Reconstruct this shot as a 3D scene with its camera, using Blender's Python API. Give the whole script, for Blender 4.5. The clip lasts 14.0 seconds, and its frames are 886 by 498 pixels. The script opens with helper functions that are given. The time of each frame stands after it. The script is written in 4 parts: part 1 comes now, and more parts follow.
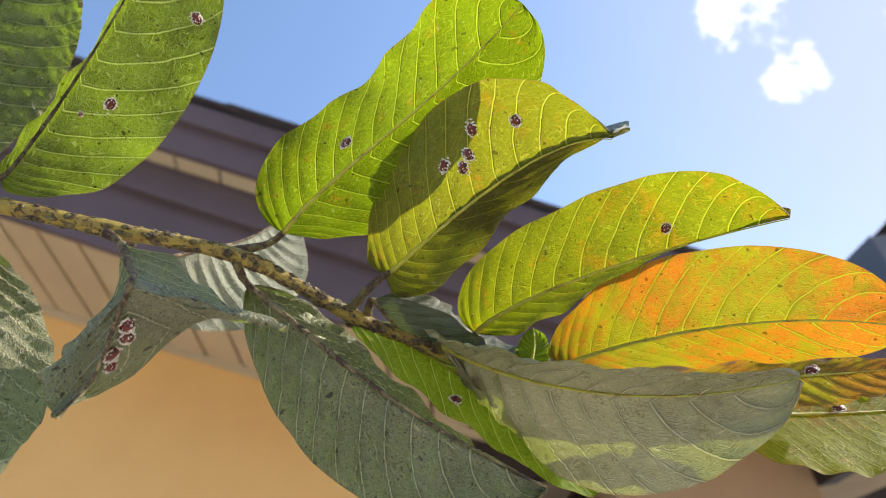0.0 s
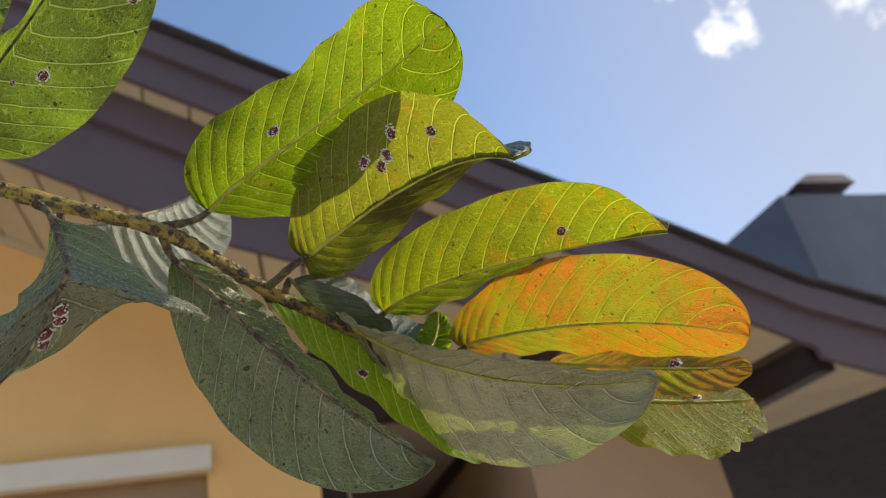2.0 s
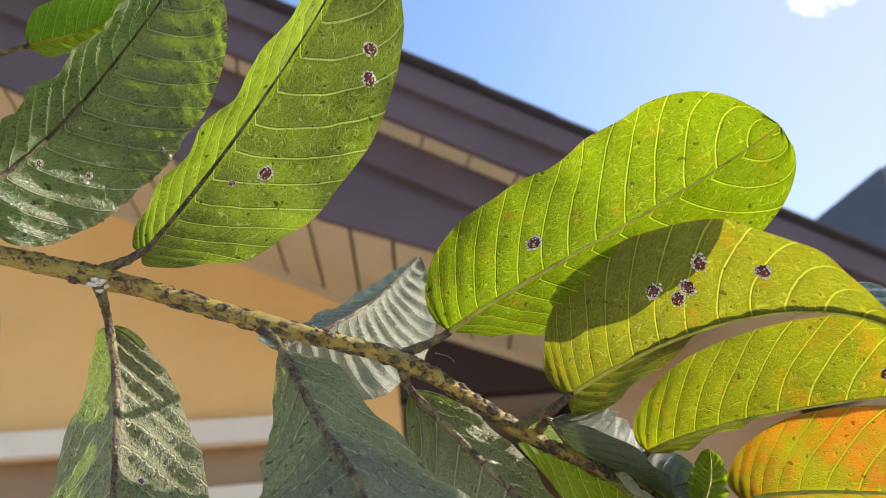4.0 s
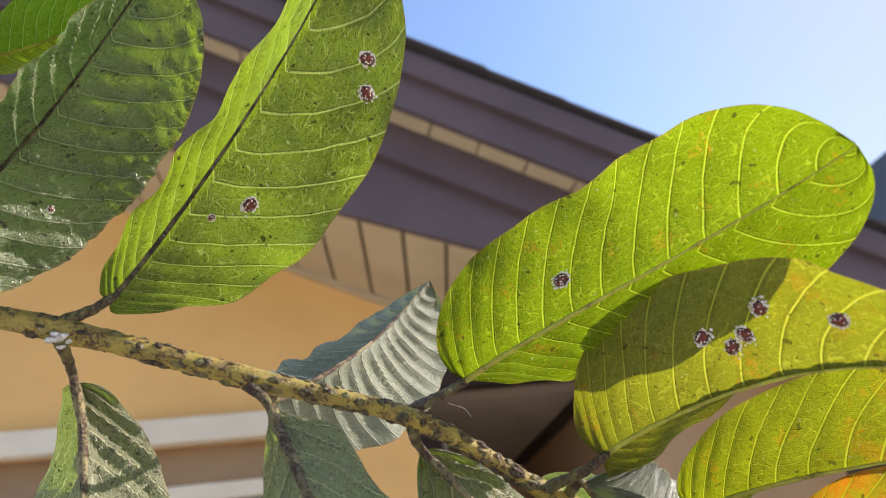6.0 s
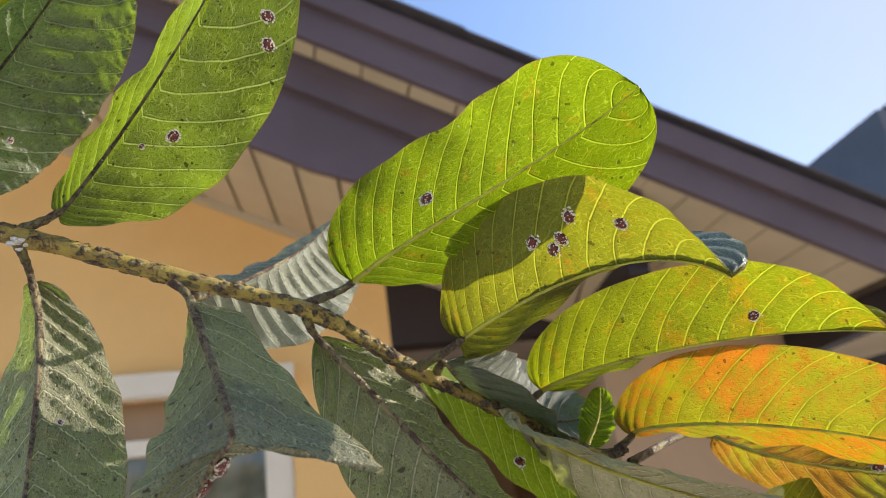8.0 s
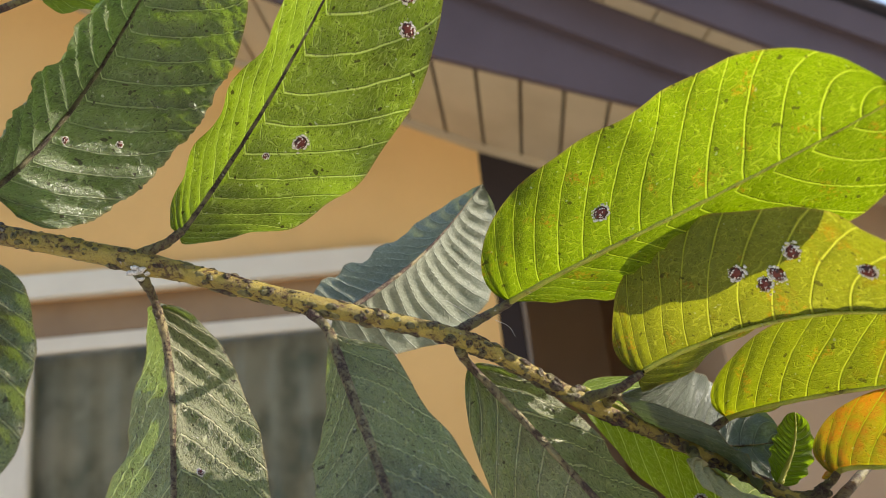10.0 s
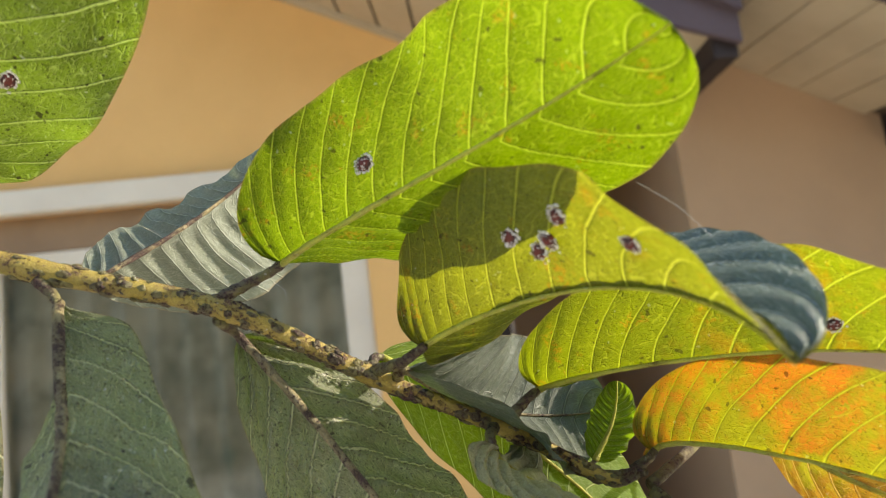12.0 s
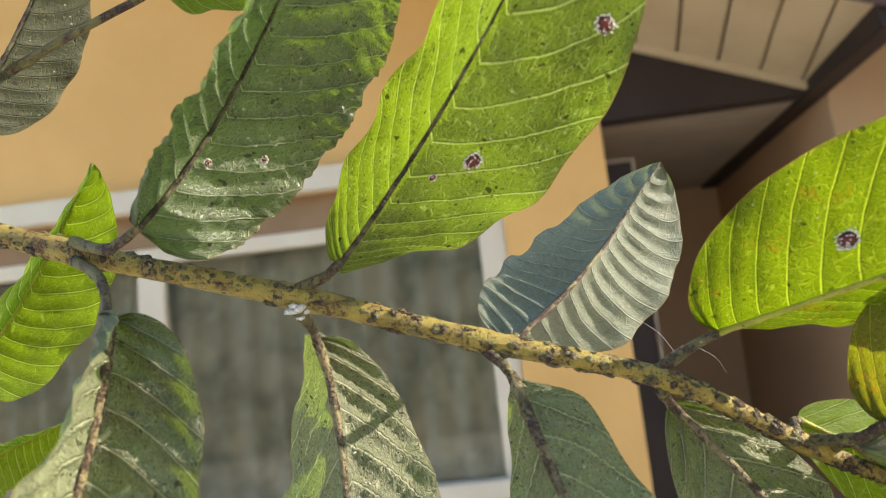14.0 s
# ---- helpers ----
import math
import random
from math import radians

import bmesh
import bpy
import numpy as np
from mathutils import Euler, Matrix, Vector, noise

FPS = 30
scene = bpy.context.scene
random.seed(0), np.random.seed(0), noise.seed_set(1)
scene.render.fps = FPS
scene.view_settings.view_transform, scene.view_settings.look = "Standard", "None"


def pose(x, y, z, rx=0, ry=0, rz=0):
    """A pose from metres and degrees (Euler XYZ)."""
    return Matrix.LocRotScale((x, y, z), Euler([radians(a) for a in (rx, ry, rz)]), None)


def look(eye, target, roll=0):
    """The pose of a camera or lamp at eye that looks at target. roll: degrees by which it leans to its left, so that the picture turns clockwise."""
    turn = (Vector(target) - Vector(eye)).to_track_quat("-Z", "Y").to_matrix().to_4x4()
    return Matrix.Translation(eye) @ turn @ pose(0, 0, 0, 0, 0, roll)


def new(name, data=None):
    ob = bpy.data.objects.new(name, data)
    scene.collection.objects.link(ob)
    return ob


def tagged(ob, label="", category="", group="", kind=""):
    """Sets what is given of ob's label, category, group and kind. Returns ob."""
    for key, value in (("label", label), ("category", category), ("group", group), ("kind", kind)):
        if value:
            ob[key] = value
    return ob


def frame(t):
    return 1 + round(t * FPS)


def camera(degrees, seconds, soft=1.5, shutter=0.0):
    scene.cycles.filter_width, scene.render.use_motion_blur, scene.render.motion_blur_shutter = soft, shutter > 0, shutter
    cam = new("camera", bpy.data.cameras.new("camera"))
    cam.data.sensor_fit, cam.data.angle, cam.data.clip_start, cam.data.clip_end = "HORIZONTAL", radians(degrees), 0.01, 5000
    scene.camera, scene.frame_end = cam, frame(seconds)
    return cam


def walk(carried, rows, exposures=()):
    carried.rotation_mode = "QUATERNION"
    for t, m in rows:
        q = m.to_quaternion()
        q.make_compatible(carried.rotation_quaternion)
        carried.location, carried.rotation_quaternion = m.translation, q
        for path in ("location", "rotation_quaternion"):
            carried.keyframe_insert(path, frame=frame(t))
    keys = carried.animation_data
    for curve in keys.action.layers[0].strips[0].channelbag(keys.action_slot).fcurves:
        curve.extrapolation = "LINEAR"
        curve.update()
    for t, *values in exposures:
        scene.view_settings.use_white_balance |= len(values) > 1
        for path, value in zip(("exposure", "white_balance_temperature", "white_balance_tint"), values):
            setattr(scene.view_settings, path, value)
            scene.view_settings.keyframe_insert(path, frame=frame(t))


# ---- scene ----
cam = camera(58.04, 14.0, soft=0.55)
cam.data.dof.use_dof, cam.data.dof.focus_distance, cam.data.dof.aperture_fstop = True, 0.30, 14.0
PATH = [
    (0.0, pose(-0.0454, 0.0242, 1.1670, 126.59, 10.74, -7.37)),
    (0.5, pose(-0.0300, -0.0372, 1.1686, 125.28, 10.80, -11.12)),
    (1.0, pose(-0.0278, -0.0314, 1.1570, 123.97, 11.38, -12.81)),
    (1.5, pose(-0.0274, -0.0427, 1.1417, 122.02, 11.41, -13.91)),
    (2.0, pose(-0.0464, -0.0165, 1.1699, 120.53, 10.72, -13.91)),
    (2.5, pose(-0.0615, -0.0100, 1.1793, 119.66, 9.46, -13.50)),
    (3.0, pose(-0.0954, 0.0196, 1.2026, 121.24, 10.02, -11.34)),
    (3.5, pose(-0.1003, 0.0108, 1.2185, 121.50, 9.35, -10.20)),
    (3.7, pose(-0.1072, 0.0138, 1.2419, 120.16, 8.00, -10.78)),
    (5.8, pose(-0.1035, 0.0407, 1.3247, 115.29, 6.75, -5.24)),
    (6.0, pose(-0.0987, 0.0452, 1.3077, 117.42, 7.58, -8.93)),
    (6.5, pose(-0.0752, 0.0426, 1.2841, 116.82, 8.64, -9.95)),
    (7.0, pose(-0.0721, 0.0272, 1.2901, 115.73, 7.84, -11.28)),
    (7.5, pose(-0.0749, 0.0089, 1.2703, 115.59, 8.09, -10.74)),
    (8.0, pose(-0.0719, -0.0082, 1.2599, 114.65, 7.71, -9.83)),
    (8.5, pose(-0.0712, -0.0002, 1.2633, 112.30, 8.05, -7.55)),
    (8.7, pose(-0.0903, 0.0089, 1.2713, 113.44, 7.61, -8.40)),
    (10.8, pose(-0.0779, 0.0305, 1.3646, 100.93, 5.77, -1.23)),
    (11.0, pose(-0.0672, 0.0399, 1.3689, 100.45, 5.61, -1.72)),
    (11.5, pose(-0.0449, 0.0399, 1.3522, 99.78, 6.82, -3.33)),
    (12.0, pose(-0.0106, 0.0509, 1.3498, 99.45, 6.92, -4.22)),
    (12.5, pose(0.0073, 0.0469, 1.3560, 98.56, 7.30, -3.62)),
    (13.0, pose(-0.0393, 0.0560, 1.3805, 97.35, 7.83, -2.94)),
    (13.5, pose(-0.0832, 0.0726, 1.3907, 97.80, 7.24, 0.71)),
    (14.0, pose(-0.1073, 0.0485, 1.3890, 98.97, 6.27, 4.18)),
]
EXPOSURES = [(0.0, 1.42, 6750, 13), (0.5, 1.04, 6750, 13), (1.0, 0.87, 6750, 13), (1.5, 0.85, 6750, 13), (2.0, 0.92, 6750, 13), (2.5, 1.05, 6750, 13), (3.0, 1.38, 6750, 13), (3.7, 1.44, 6750, 13),
             (6.0, 1.40, 6700, 15), (8.5, 1.32, 6700, 15), (11.0, 1.44, 7000, 9), (14.0, 1.56, 7000, 9)]
walk(cam, PATH, EXPOSURES)

# ---- world and sun ----
SUN_AZ, SUN_EL = 92.0, 24.0          # degrees from +y towards +x, and above the horizon
SUN_WAY = Vector((math.sin(radians(SUN_AZ)) * math.cos(radians(SUN_EL)), math.cos(radians(SUN_AZ)) * math.cos(radians(SUN_EL)), math.sin(radians(SUN_EL))))


def way(az, el):
    return Vector((math.sin(radians(az)) * math.cos(radians(el)), math.cos(radians(az)) * math.cos(radians(el)), math.sin(radians(el))))


def build_world():
    world = bpy.data.worlds.new("sky")
    scene.world = world
    world.use_nodes = True
    nt = world.node_tree
    nt.nodes.clear()
    N, L = nt.nodes.new, nt.links.new
    out, bg, sky = N("ShaderNodeOutputWorld"), N("ShaderNodeBackground"), N("ShaderNodeTexSky")
    sky.sky_type, sky.sun_disc = "NISHITA", False
    sky.sun_elevation, sky.sun_rotation = radians(SUN_EL), radians(SUN_AZ)
    sky.air_density, sky.dust_density, sky.ozone_density = 1.0, 1.0, 3.0
    coord = N("ShaderNodeTexCoord")

    def near(direction, inner, outer):
        """1 inside the angle inner round a direction, 0 outside outer."""
        dot = N("ShaderNodeVectorMath")
        dot.operation = "DOT_PRODUCT"
        L(coord.outputs["Generated"], dot.inputs[0])
        dot.inputs[1].default_value = direction
        ramp = N("ShaderNodeMapRange")
        ramp.interpolation_type = "SMOOTHSTEP"
        L(dot.outputs["Value"], ramp.inputs["Value"])
        ramp.inputs["From Min"].default_value, ramp.inputs["From Max"].default_value = math.cos(radians(outer)), math.cos(radians(inner))
        return ramp.outputs["Result"]

    def maths(op, a, b):
        m = N("ShaderNodeMath")
        m.operation = op
        for k, value in enumerate((a, b)):
            if isinstance(value, (int, float)):
                m.inputs[k].default_value = value
            else:
                L(value, m.inputs[k])
        return m.outputs[0]

    noise_tex = N("ShaderNodeTexNoise")
    noise_tex.inputs["Scale"].default_value, noise_tex.inputs["Detail"].default_value, noise_tex.inputs["Roughness"].default_value = 26.0, 8.0, 0.66
    L(coord.outputs["Generated"], noise_tex.inputs["Vector"])
    puffs = maths("ADD", near(way(48, 37.3), 0.3, 3.0), near(way(59, 36.0), 0.5, 5.0))
    puffs = maths("ADD", puffs, near(way(47, 43), 0.5, 4.2))
    cloud = N("ShaderNodeMapRange")
    cloud.interpolation_type = "SMOOTHSTEP"
    L(maths("ADD", maths("MULTIPLY", puffs, 0.36), noise_tex.outputs["Fac"]), cloud.inputs["Value"])
    cloud.inputs["From Min"].default_value, cloud.inputs["From Max"].default_value = 0.70, 0.98
    haze = maths("MULTIPLY", near(way(78, 24), 4.0, 52.0), 0.75)
    mix = N("ShaderNodeMix")
    mix.data_type = "RGBA"
    L(haze, mix.inputs["Factor"])
    L(sky.outputs["Color"], mix.inputs["A"])
    mix.inputs["B"].default_value = (1.55, 1.68, 1.9, 1)
    mix2 = N("ShaderNodeMix")
    mix2.data_type = "RGBA"
    L(cloud.outputs["Result"], mix2.inputs["Factor"])
    L(mix.outputs["Result"], mix2.inputs["A"])
    mix2.inputs["B"].default_value = (4.4, 4.5, 4.7, 1)
    L(mix2.outputs["Result"], bg.inputs["Color"])
    bg.inputs["Strength"].default_value = 0.15
    L(bg.outputs[0], out.inputs["Surface"])


build_world()
sun_data = bpy.data.lights.new("sun", "SUN")
sun_data.energy, sun_data.angle, sun_data.color = 3.2, radians(0.6), (1.0, 0.93, 0.82)
sun = new("sun", sun_data)
sun.matrix_world = look((0, 0, 0), -SUN_WAY)


# ---- materials ----
class Mat:
    """A small helper round one node material."""

    def __init__(self, name):
        self.mat = bpy.data.materials.new(name)
        self.mat.use_nodes = True
        self.nt = self.mat.node_tree
        self.nt.nodes.clear()
        self.out = self.nt.nodes.new("ShaderNodeOutputMaterial")

    def node(self, kind, **values):
        n = self.nt.nodes.new(kind)
        for key, value in values.items():
            n.inputs[key.replace("_", " ")].default_value = value
        return n

    def link(self, a, b):
        self.nt.links.new(a, b)

    def maths(self, op, a, b=0.0, c=0.0):
        m = self.nt.nodes.new("ShaderNodeMath")
        m.operation = op
        for k, value in enumerate((a, b, c)):
            if isinstance(value, (int, float)):
                m.inputs[k].default_value = value
            else:
                self.link(value, m.inputs[k])
        return m.outputs[0]

    def ramp(self, value, lo, hi, to_lo=0.0, to_hi=1.0, smooth=True):
        n = self.nt.nodes.new("ShaderNodeMapRange")
        n.interpolation_type = "SMOOTHSTEP" if smooth else "LINEAR"
        self.link(value, n.inputs["Value"])
        for key, v in (("From Min", lo), ("From Max", hi), ("To Min", to_lo), ("To Max", to_hi)):
            n.inputs[key].default_value = v
        return n.outputs["Result"]

    def mix(self, fac, a, b):
        n = self.nt.nodes.new("ShaderNodeMix")
        n.data_type = "RGBA"
        for value, key in ((fac, "Factor"), (a, "A"), (b, "B")):
            if isinstance(value, (int, float)):
                n.inputs[key].default_value = value
            elif isinstance(value, tuple):
                n.inputs[key].default_value = (*value, 1) if len(value) == 3 else value
            else:
                self.link(value, n.inputs[key])
        return n.outputs["Result"]

    def noise(self, scale, detail=3.0, rough=0.55, vector=None):
        n = self.node("ShaderNodeTexNoise", Scale=scale, Detail=detail, Roughness=rough)
        if vector is None:
            tc = self.nt.nodes.new("ShaderNodeTexCoord")
            vector = tc.outputs["Object"]
        self.link(vector, n.inputs["Vector"])
        return n.outputs["Fac"]

    def bump(self, height, strength, distance):
        n = self.node("ShaderNodeBump", Strength=strength, Distance=distance)
        self.link(height, n.inputs["Height"])
        return n.outputs["Normal"]

    def principled(self, color, rough, normal=None, metallic=0.0, spec=0.5):
        n = self.node("ShaderNodeBsdfPrincipled", Metallic=metallic)
        n.inputs["Specular IOR Level"].default_value = spec
        for value, key in ((color, "Base Color"), (rough, "Roughness")):
            if isinstance(value, tuple):
                n.inputs[key].default_value = (*value, 1)
            elif isinstance(value, (int, float)):
                n.inputs[key].default_value = value
            else:
                self.link(value, n.inputs[key])
        if normal is not None:
            self.link(normal, n.inputs["Normal"])
        return n.outputs["BSDF"]

    def done(self, shader):
        self.link(shader, self.out.inputs["Surface"])
        return self.mat


def painted(name, color, color_two, scale=6.0, rough=0.75, grain=220.0, bump=0.25, depth=0.002, spec=0.3):
    m = Mat(name)
    big, fine = m.noise(scale, 5.0), m.noise(grain, 3.0)
    col = m.mix(m.ramp(big, 0.35, 0.7), color, color_two)
    col = m.mix(m.ramp(fine, 0.4, 0.75, 0.0, 0.25), col, tuple(c * 0.75 for c in color))
    return m.done(m.principled(col, rough, m.bump(fine, bump, depth), spec=spec))


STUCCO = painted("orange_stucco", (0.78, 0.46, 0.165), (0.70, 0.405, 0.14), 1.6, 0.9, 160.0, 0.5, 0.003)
# Orange stucco again, with the shade of the recess put into its colour.
SHADED_STUCCO = painted("shaded_stucco", (0.47, 0.31, 0.18), (0.42, 0.275, 0.16), 1.4, 0.9, 160.0, 0.5, 0.003)
BROWN_BOARD = painted("brown_painted_board", (0.118, 0.084, 0.088), (0.098, 0.070, 0.073), 2.2, 0.65, 90.0, 0.15, 0.001, 0.2)
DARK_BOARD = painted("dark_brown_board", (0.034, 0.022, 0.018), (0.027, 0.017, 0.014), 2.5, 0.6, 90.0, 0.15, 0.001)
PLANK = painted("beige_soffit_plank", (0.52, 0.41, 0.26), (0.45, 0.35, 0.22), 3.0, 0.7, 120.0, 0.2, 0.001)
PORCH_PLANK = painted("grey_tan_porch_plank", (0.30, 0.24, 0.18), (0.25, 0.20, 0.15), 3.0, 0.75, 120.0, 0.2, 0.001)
GROOVE = painted("dark_groove", (0.10, 0.07, 0.045), (0.08, 0.055, 0.035), 5.0, 0.9)
TRIM = painted("off_white_trim", (0.72, 0.63, 0.48), (0.66, 0.57, 0.43), 4.0, 0.6, 140.0, 0.15, 0.001)
LINTEL_SHADE = painted("lintel_shade_brown", (0.30, 0.19, 0.10), (0.24, 0.15, 0.08), 4.0, 0.6)
SHINGLE = painted("dark_shingle", (0.060, 0.050, 0.052), (0.045, 0.037, 0.040), 8.0, 0.9, 300.0, 0.6, 0.002)
CHIMNEY = painted("slate_grey_metal", (0.105, 0.115, 0.140), (0.085, 0.094, 0.118), 1.2, 0.8, 60.0, 0.1, 0.002, 0.15)
# Added curtain whose grey-green blotches stand in for garden reflections.
REFLECTION_CURTAIN = painted("reflection_curtain", (0.74, 0.66, 0.52), (0.26, 0.27, 0.20), 4.5, 0.9, 14.0, 0.2, 0.004)
REFLECTION_WALL = painted("tan_reflection_wall", (0.46, 0.38, 0.28), (0.36, 0.33, 0.24), 0.8, 0.9, 40.0, 0.4, 0.006)
# Unseen ground, paled to throw sunlight up onto soffits and leaves.
BOUNCE_PAVING = painted("bounce_paving", (0.70, 0.63, 0.53), (0.62, 0.56, 0.46), 0.7, 0.95, 40.0, 0.6, 0.02)


def glass_material():
    m = Mat("window_glass")
    n = m.node("ShaderNodeBsdfGlossy", Roughness=0.04)
    n.inputs["Color"].default_value = (0.8, 0.85, 0.85, 1)
    t = m.node("ShaderNodeBsdfTransparent")
    t.inputs["Color"].default_value = (0.86, 0.85, 0.80, 1)
    mixer = m.nt.nodes.new("ShaderNodeMixShader")
    fres = m.node("ShaderNodeFresnel", IOR=1.6)
    m.link(fres.outputs[0], mixer.inputs[0])
    m.link(t.outputs[0], mixer.inputs[1])
    m.link(n.outputs[0], mixer.inputs[2])
    return m.done(mixer.outputs[0])


GLASS = glass_material()


def bark_material(name, base, second, scab, amount):
    """Smooth yellow-green skin with corky brown scabs."""
    m = Mat(name)
    big, mid, fine = m.noise(140.0, 4.0), m.noise(850.0, 6.0, 0.75), m.noise(2000.0, 4.0)
    col = m.mix(m.ramp(big, 0.38, 0.62), base, second)
    col = m.mix(m.maths("MULTIPLY", m.ramp(fine, 0.4, 0.65), 0.4), col, tuple(c * 0.5 for c in second))
    mask = m.ramp(m.maths("ADD", m.maths("MULTIPLY", big, 0.35), m.maths("MULTIPLY", mid, 0.75)), amount, amount + 0.07)
    col = m.mix(mask, col, m.mix(m.ramp(fine, 0.35, 0.7), scab, tuple(min(1, c * 2.6) for c in scab)))
    white = m.ramp(m.noise(420.0, 2.0), 0.70, 0.76)
    col = m.mix(m.maths("MULTIPLY", white, 0.5), col, (0.62, 0.58, 0.52))
    height = m.maths("ADD", m.maths("MULTIPLY", mask, 0.7), m.maths("MULTIPLY", fine, 0.5))
    return m.done(m.principled(col, m.ramp(mask, 0, 1, 0.45, 0.85), m.bump(height, 1.0, 0.0012), spec=0.4))


STEM = bark_material("branch_bark", (0.42, 0.31, 0.060), (0.33, 0.23, 0.055), (0.105, 0.058, 0.036), 0.585)
PETIOLE = bark_material("petiole_bark", (0.21, 0.18, 0.06), (0.15, 0.11, 0.06), (0.055, 0.03, 0.025), 0.56)
MIDRIB_GREEN = bark_material("green_midrib", (0.48, 0.48, 0.06), (0.40, 0.36, 0.055), (0.16, 0.10, 0.04), 0.62)
MIDRIB_BROWN = bark_material("scabby_midrib", (0.30, 0.24, 0.11), (0.19, 0.135, 0.075), (0.055, 0.032, 0.024), 0.545)
MIDRIB_DARK = bark_material("dark_midrib", (0.13, 0.11, 0.05), (0.07, 0.055, 0.035), (0.03, 0.018, 0.014), 0.55)


def leaf_material(name, face, through_col, blotch=(0.1, 0.1, 0.03), blotch_through=(0.3, 0.2, 0.02), blotch_at=0.62, see=0.5, vein=(0.42, 0.44, 0.22), gloss=0.15, rough=0.46, veins=13.0, specks=0.8, dirt=0.0, depth=0.0009):
    """A leaf: reflecting skin and light that comes through, pale side veins and a fine net between them, dark specks and crumbs of wax."""
    m = Mat(name)
    uv = m.nt.nodes.new("ShaderNodeUVMap")
    sep = m.nt.nodes.new("ShaderNodeSeparateXYZ")
    m.link(uv.outputs[0], sep.inputs[0])
    u, v = sep.outputs[0], sep.outputs[1]
    av = m.maths("ABSOLUTE", v)
    wob = m.noise(40.0, 2.0)
    s = m.maths("SUBTRACT", m.maths("MULTIPLY", u, veins), m.maths("MULTIPLY", m.maths("POWER", av, 1.35), 2.1))
    s = m.maths("ADD", s, m.maths("MULTIPLY", m.maths("SUBTRACT", wob, 0.5), 0.30))
    tri = m.maths("ABSOLUTE", m.maths("SUBTRACT", m.maths("FRACT", s), 0.5))
    line = m.ramp(tri, 0.452, 0.484)
    # Vein relief shade painted in: patchy darker band along each side vein.
    vein_shade = m.maths("MULTIPLY", m.ramp(tri, 0.30, 0.47), m.ramp(m.noise(60.0, 2.0), 0.40, 0.62))
    # thin cross veins between the side veins, then a fine net
    warp = m.noise(260.0, 2.0)
    cells = m.nt.nodes.new("ShaderNodeCombineXYZ")
    m.link(m.maths("ADD", m.maths("MULTIPLY", s, 2.0), m.maths("MULTIPLY", warp, 0.9)), cells.inputs[0])
    m.link(m.maths("ADD", m.maths("MULTIPLY", v, 13.0), m.maths("ADD", m.maths("MULTIPLY", s, 1.3), m.maths("MULTIPLY", warp, 1.6))), cells.inputs[1])
    nets = []
    for scale, width, vector in ((1.0, 0.05, cells.outputs[0]), (2.6, 0.09, cells.outputs[0])):
        net = m.node("ShaderNodeTexVoronoi", Scale=scale)
        net.feature = "DISTANCE_TO_EDGE"
        m.link(vector, net.inputs["Vector"])
        nets.append(m.ramp(net.outputs["Distance"], 0.0, width, 1.0, 0.0))
    mesh_line = m.maths("MAXIMUM", m.maths("MULTIPLY", nets[0], 0.85), m.maths("MULTIPLY", nets[1], 0.45))
    big, mid, fine = m.noise(28.0, 4.0), m.noise(150.0, 4.0, 0.6), m.noise(700.0, 3.0)
    spots = m.maths("MAXIMUM", m.ramp(m.noise(330.0, 1.0, 0.4), 0.72 - 0.15 * dirt, 0.745 - 0.15 * dirt), m.maths("MULTIPLY", m.ramp(m.noise(1400.0, 1.0, 0.4), 0.675 - dirt, 0.72 - dirt), 0.8))
    wax = m.ramp(m.noise(520.0, 1.5, 0.4), 0.735, 0.76)
    rim = m.ramp(av, 0.965, 1.0)
    rust = m.maths("MULTIPLY", m.ramp(m.noise(95.0, 2.0), 0.60, 0.68), m.ramp(m.noise(800.0, 2.0), 0.48, 0.58))
    blot = m.ramp(m.maths("ADD", m.maths("MULTIPLY", big, 0.6), m.maths("MULTIPLY", mid, 0.4)), blotch_at - 0.02, blotch_at + 0.16)

    def tone(base, blotted, vein_col, k):
        c = m.mix(m.ramp(big, 0.3, 0.7), base, tuple(q * 0.78 for q in base))
        c = m.mix(m.maths("MULTIPLY", m.ramp(fine, 0.35, 0.7), 0.25), c, tuple(q * 0.6 for q in base))
        c = m.mix(blot, c, blotted)
        c = m.mix(m.maths("MULTIPLY", m.ramp(mid, 0.56, 0.68), 0.35), c, tuple(q * 0.5 for q in base))
        c = m.mix(m.maths("MULTIPLY", rust, 0.75), c, blotted)
        c = m.mix(m.maths("MULTIPLY", mesh_line, 0.55), c, vein_col)
        c = m.mix(m.maths("MULTIPLY", vein_shade, 0.55), c, tuple(q * 0.5 for q in base))
        c = m.mix(m.maths("MULTIPLY", line, k), c, vein_col)
        c = m.mix(m.maths("MULTIPLY", rim, 0.35), c, (0.30, 0.17, 0.05))
        c = m.mix(m.maths("MULTIPLY", spots, 0.8 * specks), c, (0.03, 0.018, 0.01))
        return c

    skin = tone(face, blotch, vein, 0.95)
    skin = m.mix(m.maths("MULTIPLY", wax, 0.75 * specks), skin, (0.62, 0.60, 0.55))
    inner = tone(through_col, blotch_through, tuple(min(1, 1.25 * a + 0.40 * b) for a, b in zip(through_col, vein)), 0.95)
    height = m.maths("ADD", m.maths("MULTIPLY", line, 0.9), m.maths("ADD", m.maths("MULTIPLY", mesh_line, 0.3), m.maths("MULTIPLY", fine, 0.6)))
    normal = m.bump(height, 0.9, depth)
    front = m.principled(skin, m.ramp(fine, 0.3, 0.7, rough - 0.06, rough + 0.12), normal, spec=gloss)
